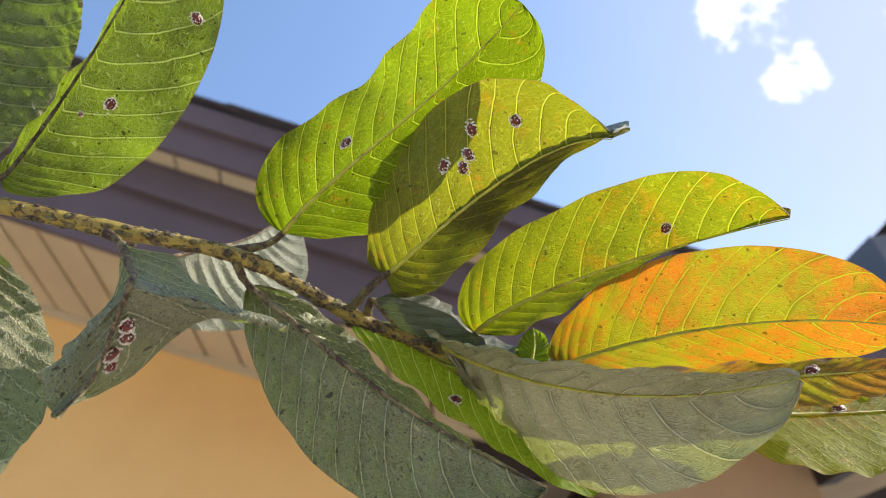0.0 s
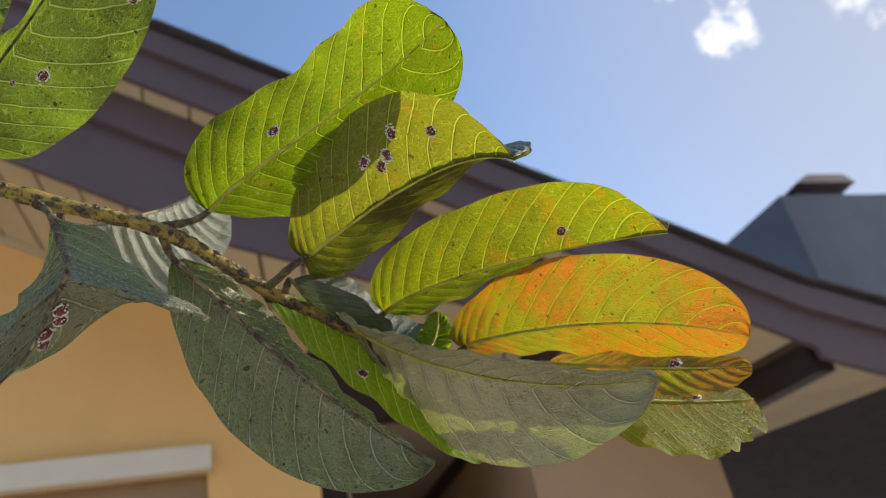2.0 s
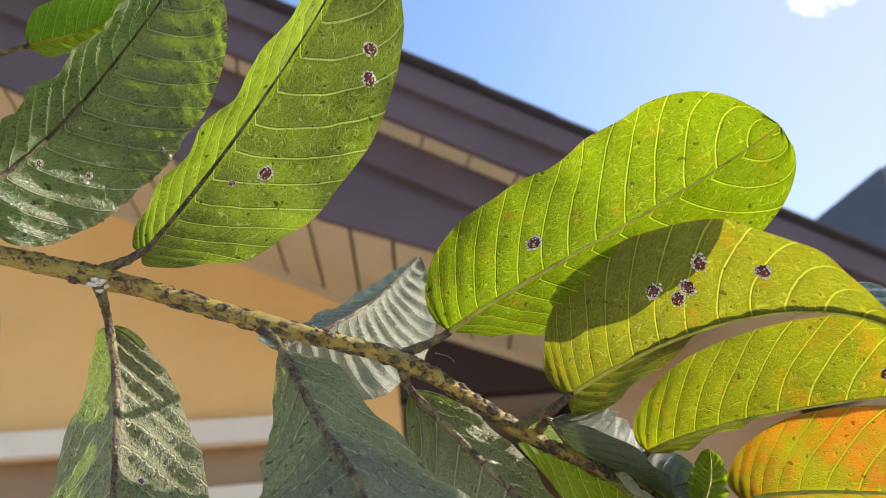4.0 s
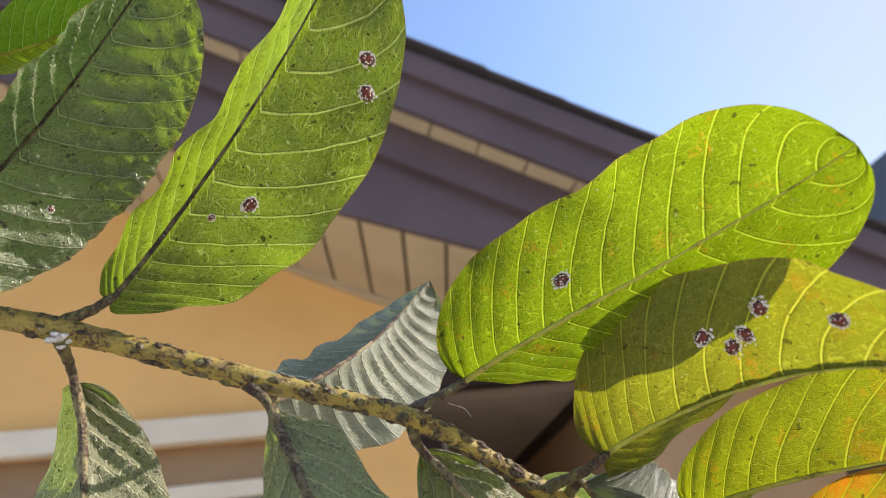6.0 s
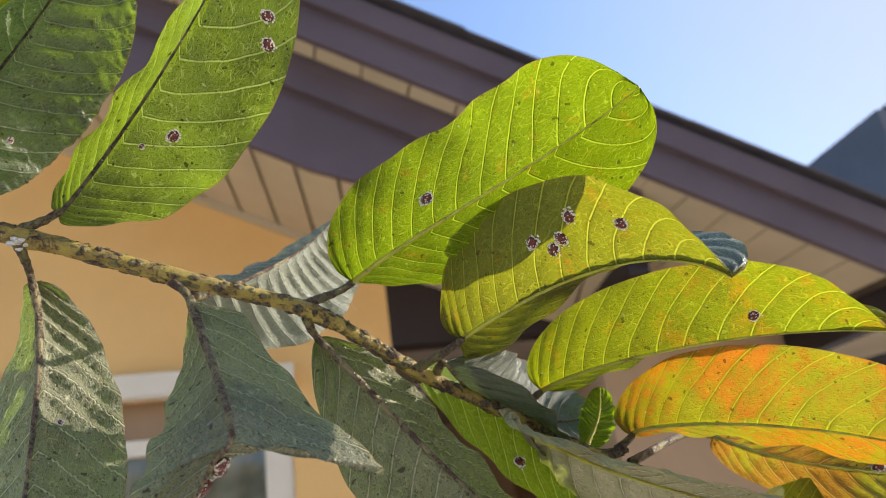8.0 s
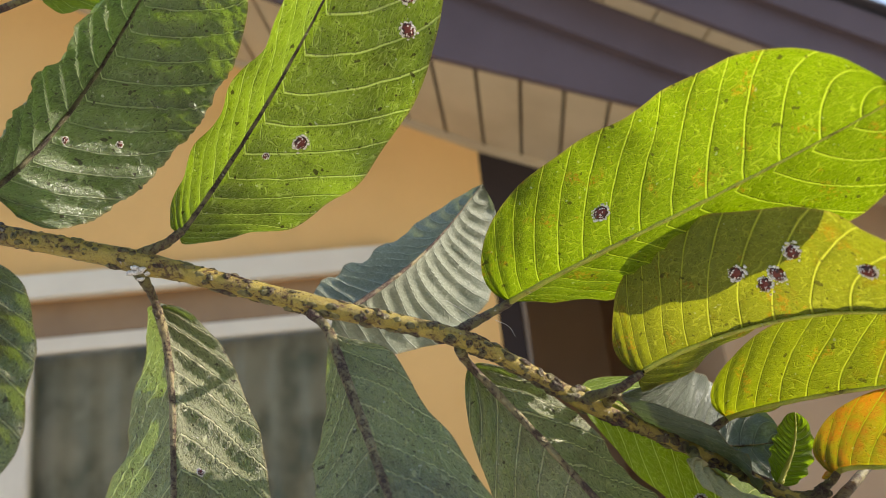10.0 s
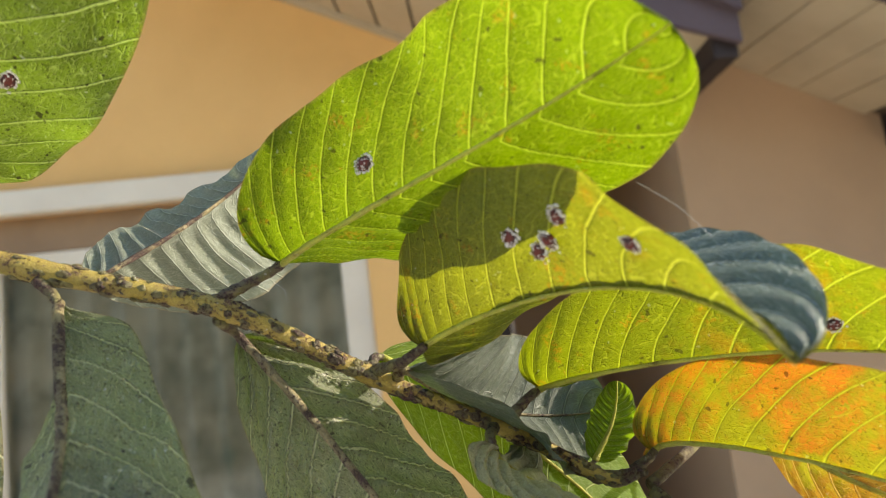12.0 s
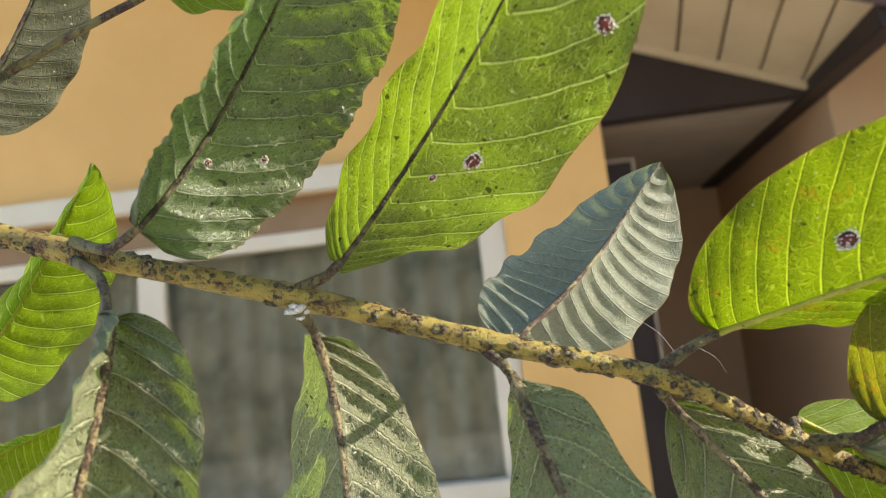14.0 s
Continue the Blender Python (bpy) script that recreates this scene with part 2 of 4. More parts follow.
    trans = m.nt.nodes.new("ShaderNodeBsdfTranslucent")
    m.link(inner, trans.inputs["Color"])
    m.link(normal, trans.inputs["Normal"])
    mixer = m.nt.nodes.new("ShaderNodeMixShader")
    mixer.inputs[0].default_value = see
    m.link(front, mixer.inputs[1])
    m.link(trans.outputs[0], mixer.inputs[2])
    return m.done(mixer.outputs[0])


FRESH = leaf_material("bright_green_leaf", (0.085, 0.105, 0.014), (0.222, 0.335, 0.002), (0.15, 0.10, 0.03), (0.42, 0.22, 0.004), 0.64, see=0.58, vein=(0.42, 0.42, 0.06))
OLIVE = leaf_material("olive_leaf", (0.130, 0.118, 0.045), (0.285, 0.31, 0.004), (0.17, 0.10, 0.03), (0.46, 0.22, 0.004), 0.58, see=0.52, vein=(0.40, 0.37, 0.08))
YELLOWING = leaf_material("yellow_green_leaf", (0.125, 0.135, 0.024), (0.305, 0.365, 0.004), (0.22, 0.13, 0.03), (0.58, 0.30, 0.006), 0.53, see=0.54, vein=(0.42, 0.41, 0.06))
ORANGE = leaf_material("orange_leaf", (0.22, 0.17, 0.045), (0.46, 0.46, 0.006), (0.36, 0.14, 0.045), (0.74, 0.21, 0.008), 0.45, see=0.46, vein=(0.19, 0.20, 0.045))
RUST = leaf_material("rust_leaf", (0.28, 0.16, 0.04), (0.5, 0.24, 0.015), (0.24, 0.24, 0.03), (0.42, 0.45, 0.012), 0.50)
GREEN_DARK = leaf_material("mid_green_leaf", (0.140, 0.168, 0.058), (0.30, 0.46, 0.004), (0.06, 0.07, 0.022), (0.12, 0.17, 0.004), 0.55, see=0.50, vein=(0.44, 0.44, 0.22), specks=1.0, dirt=0.02)
GREY = leaf_material("grey_green_underside", (0.255, 0.26, 0.170), (0.30, 0.46, 0.005), (0.14, 0.13, 0.075), (0.12, 0.16, 0.010), 0.57, see=0.26, vein=(0.54, 0.52, 0.34), gloss=0.4, rough=0.40, specks=0.95, veins=12.0, dirt=0.045, depth=0.002)
GREY_WARM = leaf_material("grey_olive_underside", (0.48, 0.445, 0.285), (0.24, 0.30, 0.010), (0.17, 0.15, 0.075), (0.16, 0.16, 0.012), 0.58, see=0.26, vein=(0.62, 0.58, 0.42), gloss=0.3, specks=0.35, depth=0.0015)
PALE = leaf_material("pale_silver_underside", (0.28, 0.30, 0.225), (0.24, 0.30, 0.12), (0.25, 0.29, 0.25), (0.2, 0.26, 0.1), 0.60, see=0.26, vein=(0.40, 0.42, 0.34), gloss=0.3, specks=0.3, veins=15.0)
CRINKLED = leaf_material("dusty_dark_leaf", (0.135, 0.160, 0.100), (0.26, 0.42, 0.006), (0.05, 0.056, 0.034), (0.05, 0.08, 0.005), 0.53, see=0.36, vein=(0.30, 0.31, 0.22), gloss=0.6, rough=0.34, specks=1.0, dirt=0.03)
# Sheen of the sky is put into this grey tone and its pale veins.
SHEEN_TOP = leaf_material("sky_sheen_upper_face", (0.14, 0.178, 0.122), (0.2, 0.3, 0.1), (0.16, 0.20, 0.18), (0.1, 0.2, 0.05), 0.6, see=0.15, vein=(0.52, 0.56, 0.46), gloss=0.5, rough=0.36, specks=0.2)
# Shade put into the colour: dark face, little light coming through.
SHADED = leaf_material("shade_dark_leaf", (0.085, 0.09, 0.055), (0.10, 0.14, 0.01), (0.07, 0.07, 0.04), (0.07, 0.09, 0.01), 0.58, see=0.15, vein=(0.12, 0.12, 0.07))
DEEP = leaf_material("grey_dark_green_leaf", (0.15, 0.17, 0.125), (0.10, 0.16, 0.02), (0.26, 0.28, 0.24), (0.14, 0.2, 0.04), 0.60, see=0.22, vein=(0.26, 0.28, 0.22), gloss=0.45, rough=0.38, specks=0.3)
VIVID = leaf_material("sunlit_green_leaf", (0.12, 0.19, 0.03), (0.32, 0.50, 0.008), (0.10, 0.13, 0.03), (0.18, 0.30, 0.01), 0.60, see=0.55, specks=0.3)


def insect_materials():
    m = Mat("dark_red_shell")
    n1 = m.noise(900.0, 3.0)
    col = m.mix(m.ramp(n1, 0.4, 0.65), (0.13, 0.016, 0.008), (0.022, 0.008, 0.006))
    shell = m.done(m.principled(col, 0.38, m.bump(n1, 0.4, 0.0003), spec=0.4))
    w = Mat("white_wax")
    n2 = w.noise(1400.0, 4.0)
    wax = w.done(w.principled(w.mix(w.ramp(n2, 0.35, 0.65), (0.78, 0.75, 0.70), (0.50, 0.45, 0.41)), 0.9, w.bump(n2, 0.8, 0.0004)))
    return shell, wax


SHELL, WAX = insect_materials()


# ---- builders ----
def part(name, bm, material, parent=None, label="", smooth=False):
    """Links a bmesh as one mesh object under a thing or part."""
    me = bpy.data.meshes.new(name)
    bm.normal_update()
    bm.to_mesh(me)
    bm.free()
    me.materials.append(material)
    if smooth:
        me.shade_smooth()
    ob = new(name, me)
    ob.parent = parent
    if label:
        tagged(ob, label)
    return ob


def empty(name, at=(0, 0, 0)):
    ob = new(name)
    ob.empty_display_size = 0.05
    ob.location = at
    bpy.context.view_layer.update()
    return ob


def prism(profile, x0, x1, slope=0.0):
    """A bar whose (y, z) profile runs from x0 to x1 and drops by slope per metre of x. The profile's z is that at x = 0."""
    bm = bmesh.new()
    rings = [[bm.verts.new((x, y, z - slope * x)) for y, z in profile] for x in (x0, x1)]
    n = len(profile)
    for k in range(n):
        bm.faces.new((rings[0][k], rings[0][(k + 1) % n], rings[1][(k + 1) % n], rings[1][k]))
    bm.faces.new(rings[0][::-1])
    bm.faces.new(rings[1])
    bmesh.ops.recalc_face_normals(bm, faces=bm.faces)
    return bm


def box(x0, x1, y0, y1, z0, z1, bevel=0.0):
    bm = bmesh.new()
    bmesh.ops.create_cube(bm, size=1.0, matrix=Matrix.LocRotScale(((x0 + x1) / 2, (y0 + y1) / 2, (z0 + z1) / 2), None, (x1 - x0, y1 - y0, z1 - z0)))
    if bevel:
        bmesh.ops.bevel(bm, geom=bm.edges[:], offset=bevel, segments=2, affect="EDGES", profile=0.6)
    return bm


def polygon_slab(points, depth):
    """A flat polygon given by points in space, thickened along depth."""
    bm = bmesh.new()
    lo = [bm.verts.new(p) for p in points]
    hi = [bm.verts.new(Vector(p) + Vector(depth)) for p in points]
    n = len(points)
    bm.faces.new(lo)
    bm.faces.new(hi[::-1])
    for k in range(n):
        bm.faces.new((lo[k], hi[k], hi[(k + 1) % n], lo[(k + 1) % n]))
    bmesh.ops.recalc_face_normals(bm, faces=bm.faces)
    return bm


def tube(points, radii, sides=10, lumps=0.0, grain=400.0, closed=True):
    """A tube along points, with uneven skin."""
    bm = bmesh.new()
    pts = [Vector(p) for p in points]
    rings = []
    ref = Vector((0.13, -0.9, 0.41))
    for k, p in enumerate(pts):
        t = (pts[min(k + 1, len(pts) - 1)] - pts[max(k - 1, 0)]).normalized()
        a = t.cross(ref).normalized()
        b = a.cross(t).normalized()
        ring = []
        for j in range(sides):
            w = 2 * math.pi * j / sides
            d = a * math.cos(w) + b * math.sin(w)
            q = p + d * radii[k]
            r = radii[k] * (1 + lumps * (noise.noise(q * grain) + 0.6 * noise.noise(q * grain * 2.7)))
            ring.append(bm.verts.new(p + d * r))
        rings.append(ring)
    for r0, r1 in zip(rings, rings[1:]):
        for j in range(sides):
            bm.faces.new((r0[j], r0[(j + 1) % sides], r1[(j + 1) % sides], r1[j]))
    if closed:
        bm.faces.new(rings[0][::-1])
        bm.faces.new(rings[-1])
    bmesh.ops.recalc_face_normals(bm, faces=bm.faces)
    return bm


def smooth_path(points, n):
    """Catmull-Rom through a few points."""
    p = [Vector(q) for q in points]
    p = [2 * p[0] - p[1]] + p + [2 * p[-1] - p[-2]]
    out = []
    for k in range(1, len(p) - 2):
        for j in range(n):
            t = j / n
            a, b, c, d = p[k - 1:k + 3]
            out.append(0.5 * (2 * b + (c - a) * t + (2 * a - 5 * b + 4 * c - d) * t * t + (3 * b - a - 3 * c + d) * t ** 3))
    return out + [p[-2]]


# ---- ground and house ----
WALL_Y, PITCH = 3.52, 0.52


def build_ground():
    bm = bmesh.new()
    bmesh.ops.create_grid(bm, x_segments=40, y_segments=40, size=400)
    for vert in bm.verts:
        vert.co.z = -0.05 + 0.04 * noise.noise(vert.co * 0.2)
    tagged(part("ground", bm, BOUNCE_PAVING), "unseen ground, made pale to bounce sunlight up", "ground", kind="structure")


def build_reflection_wall():
    # Unseen wall added to tint window reflections and cut blue sky fill.
    bm = box(-30, 30, -12.4, -12.0, -0.1, 5.0)
    tagged(part("reflection_wall_south", bm, REFLECTION_WALL), "unseen plain tan wall added for window reflections", "wall", kind="structure")


def rake(h, x, fall=PITCH):
    """Height of a roof line that is h high at x = 0."""
    return h - fall * x


def build_house():
    house = empty("house", (0, WALL_Y, 0))
    inv = house.matrix_world.inverted()

    def own(ob, parent=None):
        ob.parent = parent or house
        if parent is None:
            ob.matrix_parent_inverse = inv
        return ob

    soffit_h, SOF = 3.05, 0.48
    corner, left, end, far = 0.455, -6.0, 1.36, 2.48
    low_h = 3.01

    def wall_line(x):
        """Height at which the soffit meets the wall: flatter past the corner."""
        return soffit_h - SOF * min(x, corner) - 0.39 * max(0.0, x - corner)

    def eave_line(x):
        """Height of the soffit at the lower fascia: flatter to the east."""
        return low_h - PITCH * min(x, 0.1) - 0.35 * max(0.0, x - 0.1)

    # front wall round the window opening, up to the sloping soffit
    wx0, wx1, wz0, wz1 = -3.1, -0.02, 0.93, 2.26
    th = 0.2
    for pts in (
        [(left, rake(soffit_h, left, SOF)), (wx0, rake(soffit_h, wx0, SOF)), (wx0, 0), (left, 0)],
        [(wx0, rake(soffit_h, wx0, SOF)), (wx1, rake(soffit_h, wx1, SOF)), (wx1, wz1), (wx0, wz1)],
        [(wx0, wz0), (wx1, wz0), (wx1, 0), (wx0, 0)],
        [(wx1, rake(soffit_h, wx1, SOF)), (corner, rake(soffit_h, corner, SOF)), (corner, 0), (wx1, 0)],
    ):
        own(part("wall", polygon_slab([(x, WALL_Y, z) for x, z in pts], (0, th, 0)), STUCCO))
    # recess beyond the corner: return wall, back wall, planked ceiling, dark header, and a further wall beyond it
    own(part("wall", box(corner - 0.2, corner - 0.003, WALL_Y + th, 5.4, 0, 2.5), SHADED_STUCCO))
    own(part("wall", box(corner - 0.2, far, 5.4, 5.6, 0, 2.6), SHADED_STUCCO, label="orange stucco wall, shade put into its darker colour"))
    own(part("wall", polygon_slab([(end + 0.1, WALL_Y + 0.02, 2.92), (far, WALL_Y + 0.02, 2.41), (far, WALL_Y + 0.02, 0), (end + 0.1, WALL_Y + 0.02, 0)], (0, th, 0)), SHADED_STUCCO, label="orange stucco wall, shade put into its darker colour"))
    own(part("wall", box(end + 0.1, end + 0.2, WALL_Y + 0.221, 5.396, 0, 2.56), SHADED_STUCCO))
    own(part("wall", box(far - 0.2, far - 0.003, WALL_Y + 0.23, 5.4, 0, 2.4), SHADED_STUCCO))
    sidelight = own(part("sidelight_window", box(corner + 0.002, corner + 0.165, WALL_Y + 0.222, WALL_Y + 0.26, 0.02, 2.30, 0.004), DARK_BOARD, label="narrow dark sidelight beside the porch door"))
    for x0, x1, z0, z1 in ((corner + 0.003, corner + 0.012, 0.03, 2.29), (corner + 0.150, corner + 0.166, 0.03, 2.29), (corner + 0.012, corner + 0.150, 2.275, 2.29)):
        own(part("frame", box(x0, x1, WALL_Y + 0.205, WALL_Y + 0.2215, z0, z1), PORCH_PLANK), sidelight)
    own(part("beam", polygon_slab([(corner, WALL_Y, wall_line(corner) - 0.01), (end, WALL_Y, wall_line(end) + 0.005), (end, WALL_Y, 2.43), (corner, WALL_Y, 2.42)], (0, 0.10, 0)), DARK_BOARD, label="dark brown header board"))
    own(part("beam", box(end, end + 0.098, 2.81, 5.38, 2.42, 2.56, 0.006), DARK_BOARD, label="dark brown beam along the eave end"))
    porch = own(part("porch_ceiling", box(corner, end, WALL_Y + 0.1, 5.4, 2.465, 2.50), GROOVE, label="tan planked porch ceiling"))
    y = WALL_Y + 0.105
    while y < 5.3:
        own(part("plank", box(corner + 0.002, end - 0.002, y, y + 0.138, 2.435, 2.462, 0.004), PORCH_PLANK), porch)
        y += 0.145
    # sloping planked soffit between wall and lower fascia, planks run out from the wall
    low_y, up_y = 2.80, 2.62
    mid_h, top_h = 3.52, 3.80
    sof = own(part("soffit", polygon_slab([(left, low_y, eave_line(left) + 0.04), (0.1, low_y, eave_line(0.1) + 0.04), (corner, WALL_Y + 0.1, wall_line(corner) + 0.04), (left, WALL_Y + 0.1, wall_line(left) + 0.04)], (0, 0, 0.02)), GROOVE, label="beige planked sloping soffit"))
    own(part("backing", polygon_slab([(0.1, low_y, eave_line(0.1) + 0.04), (end, low_y, eave_line(end) + 0.04), (end, WALL_Y + 0.1, wall_line(end) + 0.04), (corner, WALL_Y + 0.1, wall_line(corner) + 0.04)], (0, 0, 0.02)), GROOVE), sof)
    # planks run out from the wall, a little askew
    lean, pitch = 0.115, 0.172
    x = end - 0.002 - pitch
    while x > -3.4:
        x1 = x + pitch - 0.014
        pts = [(x - lean, low_y, eave_line(x - lean)), (x1 - lean, low_y, eave_line(x1 - lean)), (x1, WALL_Y - 0.002, wall_line(x1)), (x, WALL_Y - 0.002, wall_line(x))]
        own(part("plank", polygon_slab(pts, (0, 0, 0.032)), PLANK), sof)
        x -= pitch
    x0 = end - 0.002
    own(part("plank", polygon_slab([(x0 - lean, low_y, eave_line(x0 - lean)), (end, low_y, eave_line(end)), (end, WALL_Y - 0.002, wall_line(end))], (0, 0, 0.032)), PLANK), sof)
    for x0, x1 in ((left, corner), (corner, end)):
        own(part("trim", polygon_slab([(x0, WALL_Y - 0.002, wall_line(x0) - 0.035), (x1, WALL_Y - 0.002, wall_line(x1) - 0.035), (x1, WALL_Y - 0.002, wall_line(x1) - 0.002), (x0, WALL_Y - 0.002, wall_line(x0) - 0.002)], (0, -0.03, 0)), PLANK, label="beige strip where soffit meets wall"))
    # lower fascia in two boards
    split = [(x, rake(low_h + 0.33, x)) for x in (end + 0.1, left)]
    own(part("fascia_board", polygon_slab([(x, low_y, z) for x, z in [(left, eave_line(left) - 0.02), (0.1, eave_line(0.1) - 0.02), (end + 0.1, eave_line(end + 0.1) - 0.02)] + split], (0, -0.03, 0)), BROWN_BOARD))
    own(part("fascia_board", prism([(low_y - 0.075, low_h + 0.32), (low_y, low_h + 0.33), (low_y, mid_h), (low_y - 0.075, mid_h)], left, end + 0.1, PITCH), BROWN_BOARD))
    # upper soffit: a narrow strip over the lower fascia, wide over the further wall
    upper = own(part("soffit", prism([(up_y, mid_h + 0.035), (low_y, mid_h + 0.035), (low_y, mid_h + 0.06), (up_y, mid_h + 0.06)], left, end + 0.1, PITCH), GROOVE, label="narrow beige planked upper soffit"))
    x = end - 0.08
    while x > -3.0:
        own(part("plank", prism([(up_y, mid_h + 0.005), (low_y - 0.002, mid_h + 0.005), (low_y - 0.002, mid_h + 0.03), (up_y, mid_h + 0.03)], x, x + 0.178, PITCH), PLANK), upper)
        x -= 0.188

    def wide_soffit(x0, x1, lift, thick):
        return polygon_slab([(x0, up_y, rake(mid_h, x0) + lift), (x1, up_y, rake(mid_h, x1) + lift), (x1, WALL_Y + 0.02, 3.56 - 0.50 * x1 + lift), (x0, WALL_Y + 0.02, 3.56 - 0.50 * x0 + lift)], (0, 0, thick))

    wide = own(part("soffit", wide_soffit(end + 0.1, far + 0.1, 0.03, 0.02), GROOVE, label="beige planked soffit beyond the beam"))
    x = end + 0.102
    while x < far - 0.1:
        own(part("plank", wide_soffit(x, x + 0.15, 0.0, 0.027), PLANK), wide)
        x += 0.158
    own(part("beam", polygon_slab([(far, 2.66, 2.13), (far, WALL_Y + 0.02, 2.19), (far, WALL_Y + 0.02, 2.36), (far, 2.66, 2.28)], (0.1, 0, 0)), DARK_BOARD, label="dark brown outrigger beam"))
    wing_soffit = own(part("soffit", polygon_slab([(far + 0.1, 2.62, 2.20), (7.5, 2.62, 2.10), (7.5, 5.4, 2.30), (far + 0.1, 5.4, 2.40)], (0, 0, 0.03)), GROOVE, label="tan planked eave soffit"))
    y = 2.66
    while y < 5.2:
        k = 0.072 * (y - 2.62)
        own(part("plank", polygon_slab([(far + 0.105, y, 2.175 + k), (7.4, y, 2.077 + k), (7.4, y + 0.128, 2.184 - 0.098 + k), (far + 0.105, y + 0.128, 2.184 + k)], (0, 0, 0.024)), PLANK), wing_soffit)
        y += 0.136
    own(part("fascia_board", prism([(up_y - 0.03, mid_h - 0.015), (up_y, mid_h - 0.015), (up_y, mid_h + 0.165), (up_y - 0.03, mid_h + 0.165)], left, far, PITCH), BROWN_BOARD))
    own(part("fascia_board", prism([(up_y - 0.065, mid_h + 0.155), (up_y, mid_h + 0.165), (up_y, top_h), (up_y - 0.065, top_h)], left, far, PITCH), BROWN_BOARD))
    # past the far beam the roof edge runs out flatter
    flat, drop = 0.36, (PITCH - 0.36) * far
    own(part("fascia_board", prism([(up_y - 0.03, mid_h - drop - 0.06), (up_y, mid_h - drop - 0.06), (up_y, mid_h - drop + 0.165), (up_y - 0.03, mid_h - drop + 0.165)], far, 8.0, flat), BROWN_BOARD))
    own(part("fascia_board", prism([(up_y - 0.065, mid_h - drop + 0.155), (up_y, mid_h - drop + 0.165), (up_y, top_h - drop), (up_y - 0.065, top_h - drop)], far, 8.0, flat), BROWN_BOARD))
    # roof: deck and shingle courses whose ends step at the edge
    roof = own(part("roof", prism([(up_y - 0.05, top_h), (9.0, top_h), (9.0, top_h + 0.03), (up_y - 0.05, top_h + 0.03)], left, far, PITCH), SHINGLE, label="dark shingle roof"))
    own(part("roof_deck", prism([(up_y - 0.05, top_h - drop), (6.0, top_h - drop), (6.0, top_h - drop + 0.03), (up_y - 0.05, top_h - drop + 0.03)], far, 8.0, flat), SHINGLE), roof)
    x, rnd = -3.2, random.Random(4)
    while x < 7.0:
        w = 0.30 + rnd.uniform(-0.02, 0.02)
        k = 0.008 + rnd.uniform(0, 0.010)
        y0 = up_y - 0.085 - rnd.uniform(0, 0.02)
        base, fall = (top_h, PITCH) if x < far else (top_h - drop, flat)
        own(part("shingle", prism([(y0, base + 0.031), (up_y + 0.5, base + 0.031), (up_y + 0.5, base + 0.031 + k), (y0, base + 0.031 + k)], x, x + w * 1.02, fall), SHINGLE), roof)
        x += w
    # window
    window = own(empty("window"))
    bpy.context.view_layer.update()
    winv = window.matrix_world.inverted()

    def win(ob):
        ob.parent = window
        ob.matrix_parent_inverse = winv
        return ob

    win(part("lintel", box(-3.3, 0.0, WALL_Y - 0.07, WALL_Y - 0.002, 2.255, 2.36, 0.006), TRIM, label="off-white lintel board"))
    # Brown board stands in for the shadow under the lintel.
    win(part("shade_board", box(-3.1, -0.02, WALL_Y + 0.03, WALL_Y + 0.10, 2.10, 2.26, 0.004), LINTEL_SHADE, label="brown board for the shadow under the lintel"))
    for a, b in ((-0.14, -0.02), (-1.70, -1.58), (-3.1, -2.98)):
        win(part("frame", box(a, b, WALL_Y + 0.02, WALL_Y + 0.11, 0.93, 2.10, 0.006), TRIM, label="white window upright"))
    win(part("frame", box(-3.1, -0.02, WALL_Y + 0.025, WALL_Y + 0.105, 2.03, 2.098, 0.005), TRIM))
    win(part("sill", box(-3.2, 0.05, WALL_Y - 0.06, WALL_Y + 0.12, 0.86, 0.935, 0.006), TRIM, label="off-white window sill"))
    for a, b in ((-1.58, -0.14), (-2.98, -1.70)):
        pane = win(part("pane", box(a, b, WALL_Y + 0.06, WALL_Y + 0.066, 0.935, 2.03), GLASS, label="reflecting window glass"))
        pane.visible_shadow = False
    bm = bmesh.new()
    rows = []
    for k in range(121):
        x = -3.0 + 2.9 * k / 120
        y = WALL_Y + 0.15 + 0.020 * math.sin(k * 1.1) + 0.008 * math.sin(k * 2.3)
        rows.append([bm.verts.new((x, y, z)) for z in (0.5, 2.3)])
    for a, b in zip(rows, rows[1:]):
        bm.faces.new((a[0], b[0], b[1], a[1]))
    win(part("curtain", bm, REFLECTION_CURTAIN, label="pale folded curtain behind the glass, garden reflections in its blotches", smooth=True))
    own(part("room_wall", box(-4.0, corner - 0.21, 5.0, 5.1, 0, 3.2), SHADED_STUCCO))
    tagged(house, "orange stucco house with brown fascia and planked eaves", "house")
    # chimney of the house
    chimney = own(part("chimney", polygon_slab([(7.75, 7.5, 3.0), (7.75, 7.5, 6.46), (9.75, 7.5, 6.46), (9.75, 7.5, 3.0)], (0, 1.6, 0)), CHIMNEY, label="slate-grey boxed chimney"))
    own(part("side_panel", polygon_slab([(6.85, 8.3, 3.0), (6.85, 8.3, 5.95), (7.748, 7.5, 6.46), (7.748, 7.5, 3.0)], (0.3, 0.9, 0)), CHIMNEY), chimney)
    own(part("cap_base", box(8.35, 9.2, 7.8, 8.6, 6.463, 6.72), CHIMNEY), chimney)
    own(part("cap", polygon_slab([(8.2, 7.55, 6.722), (9.25, 7.55, 6.722), (9.15, 7.6, 6.90), (8.5, 7.6, 6.90)], (0, 1.2, 0)), BROWN_BOARD, label="dark metal chimney cap"), chimney)


# ---- the branch ----
NU, NV = 121, 15


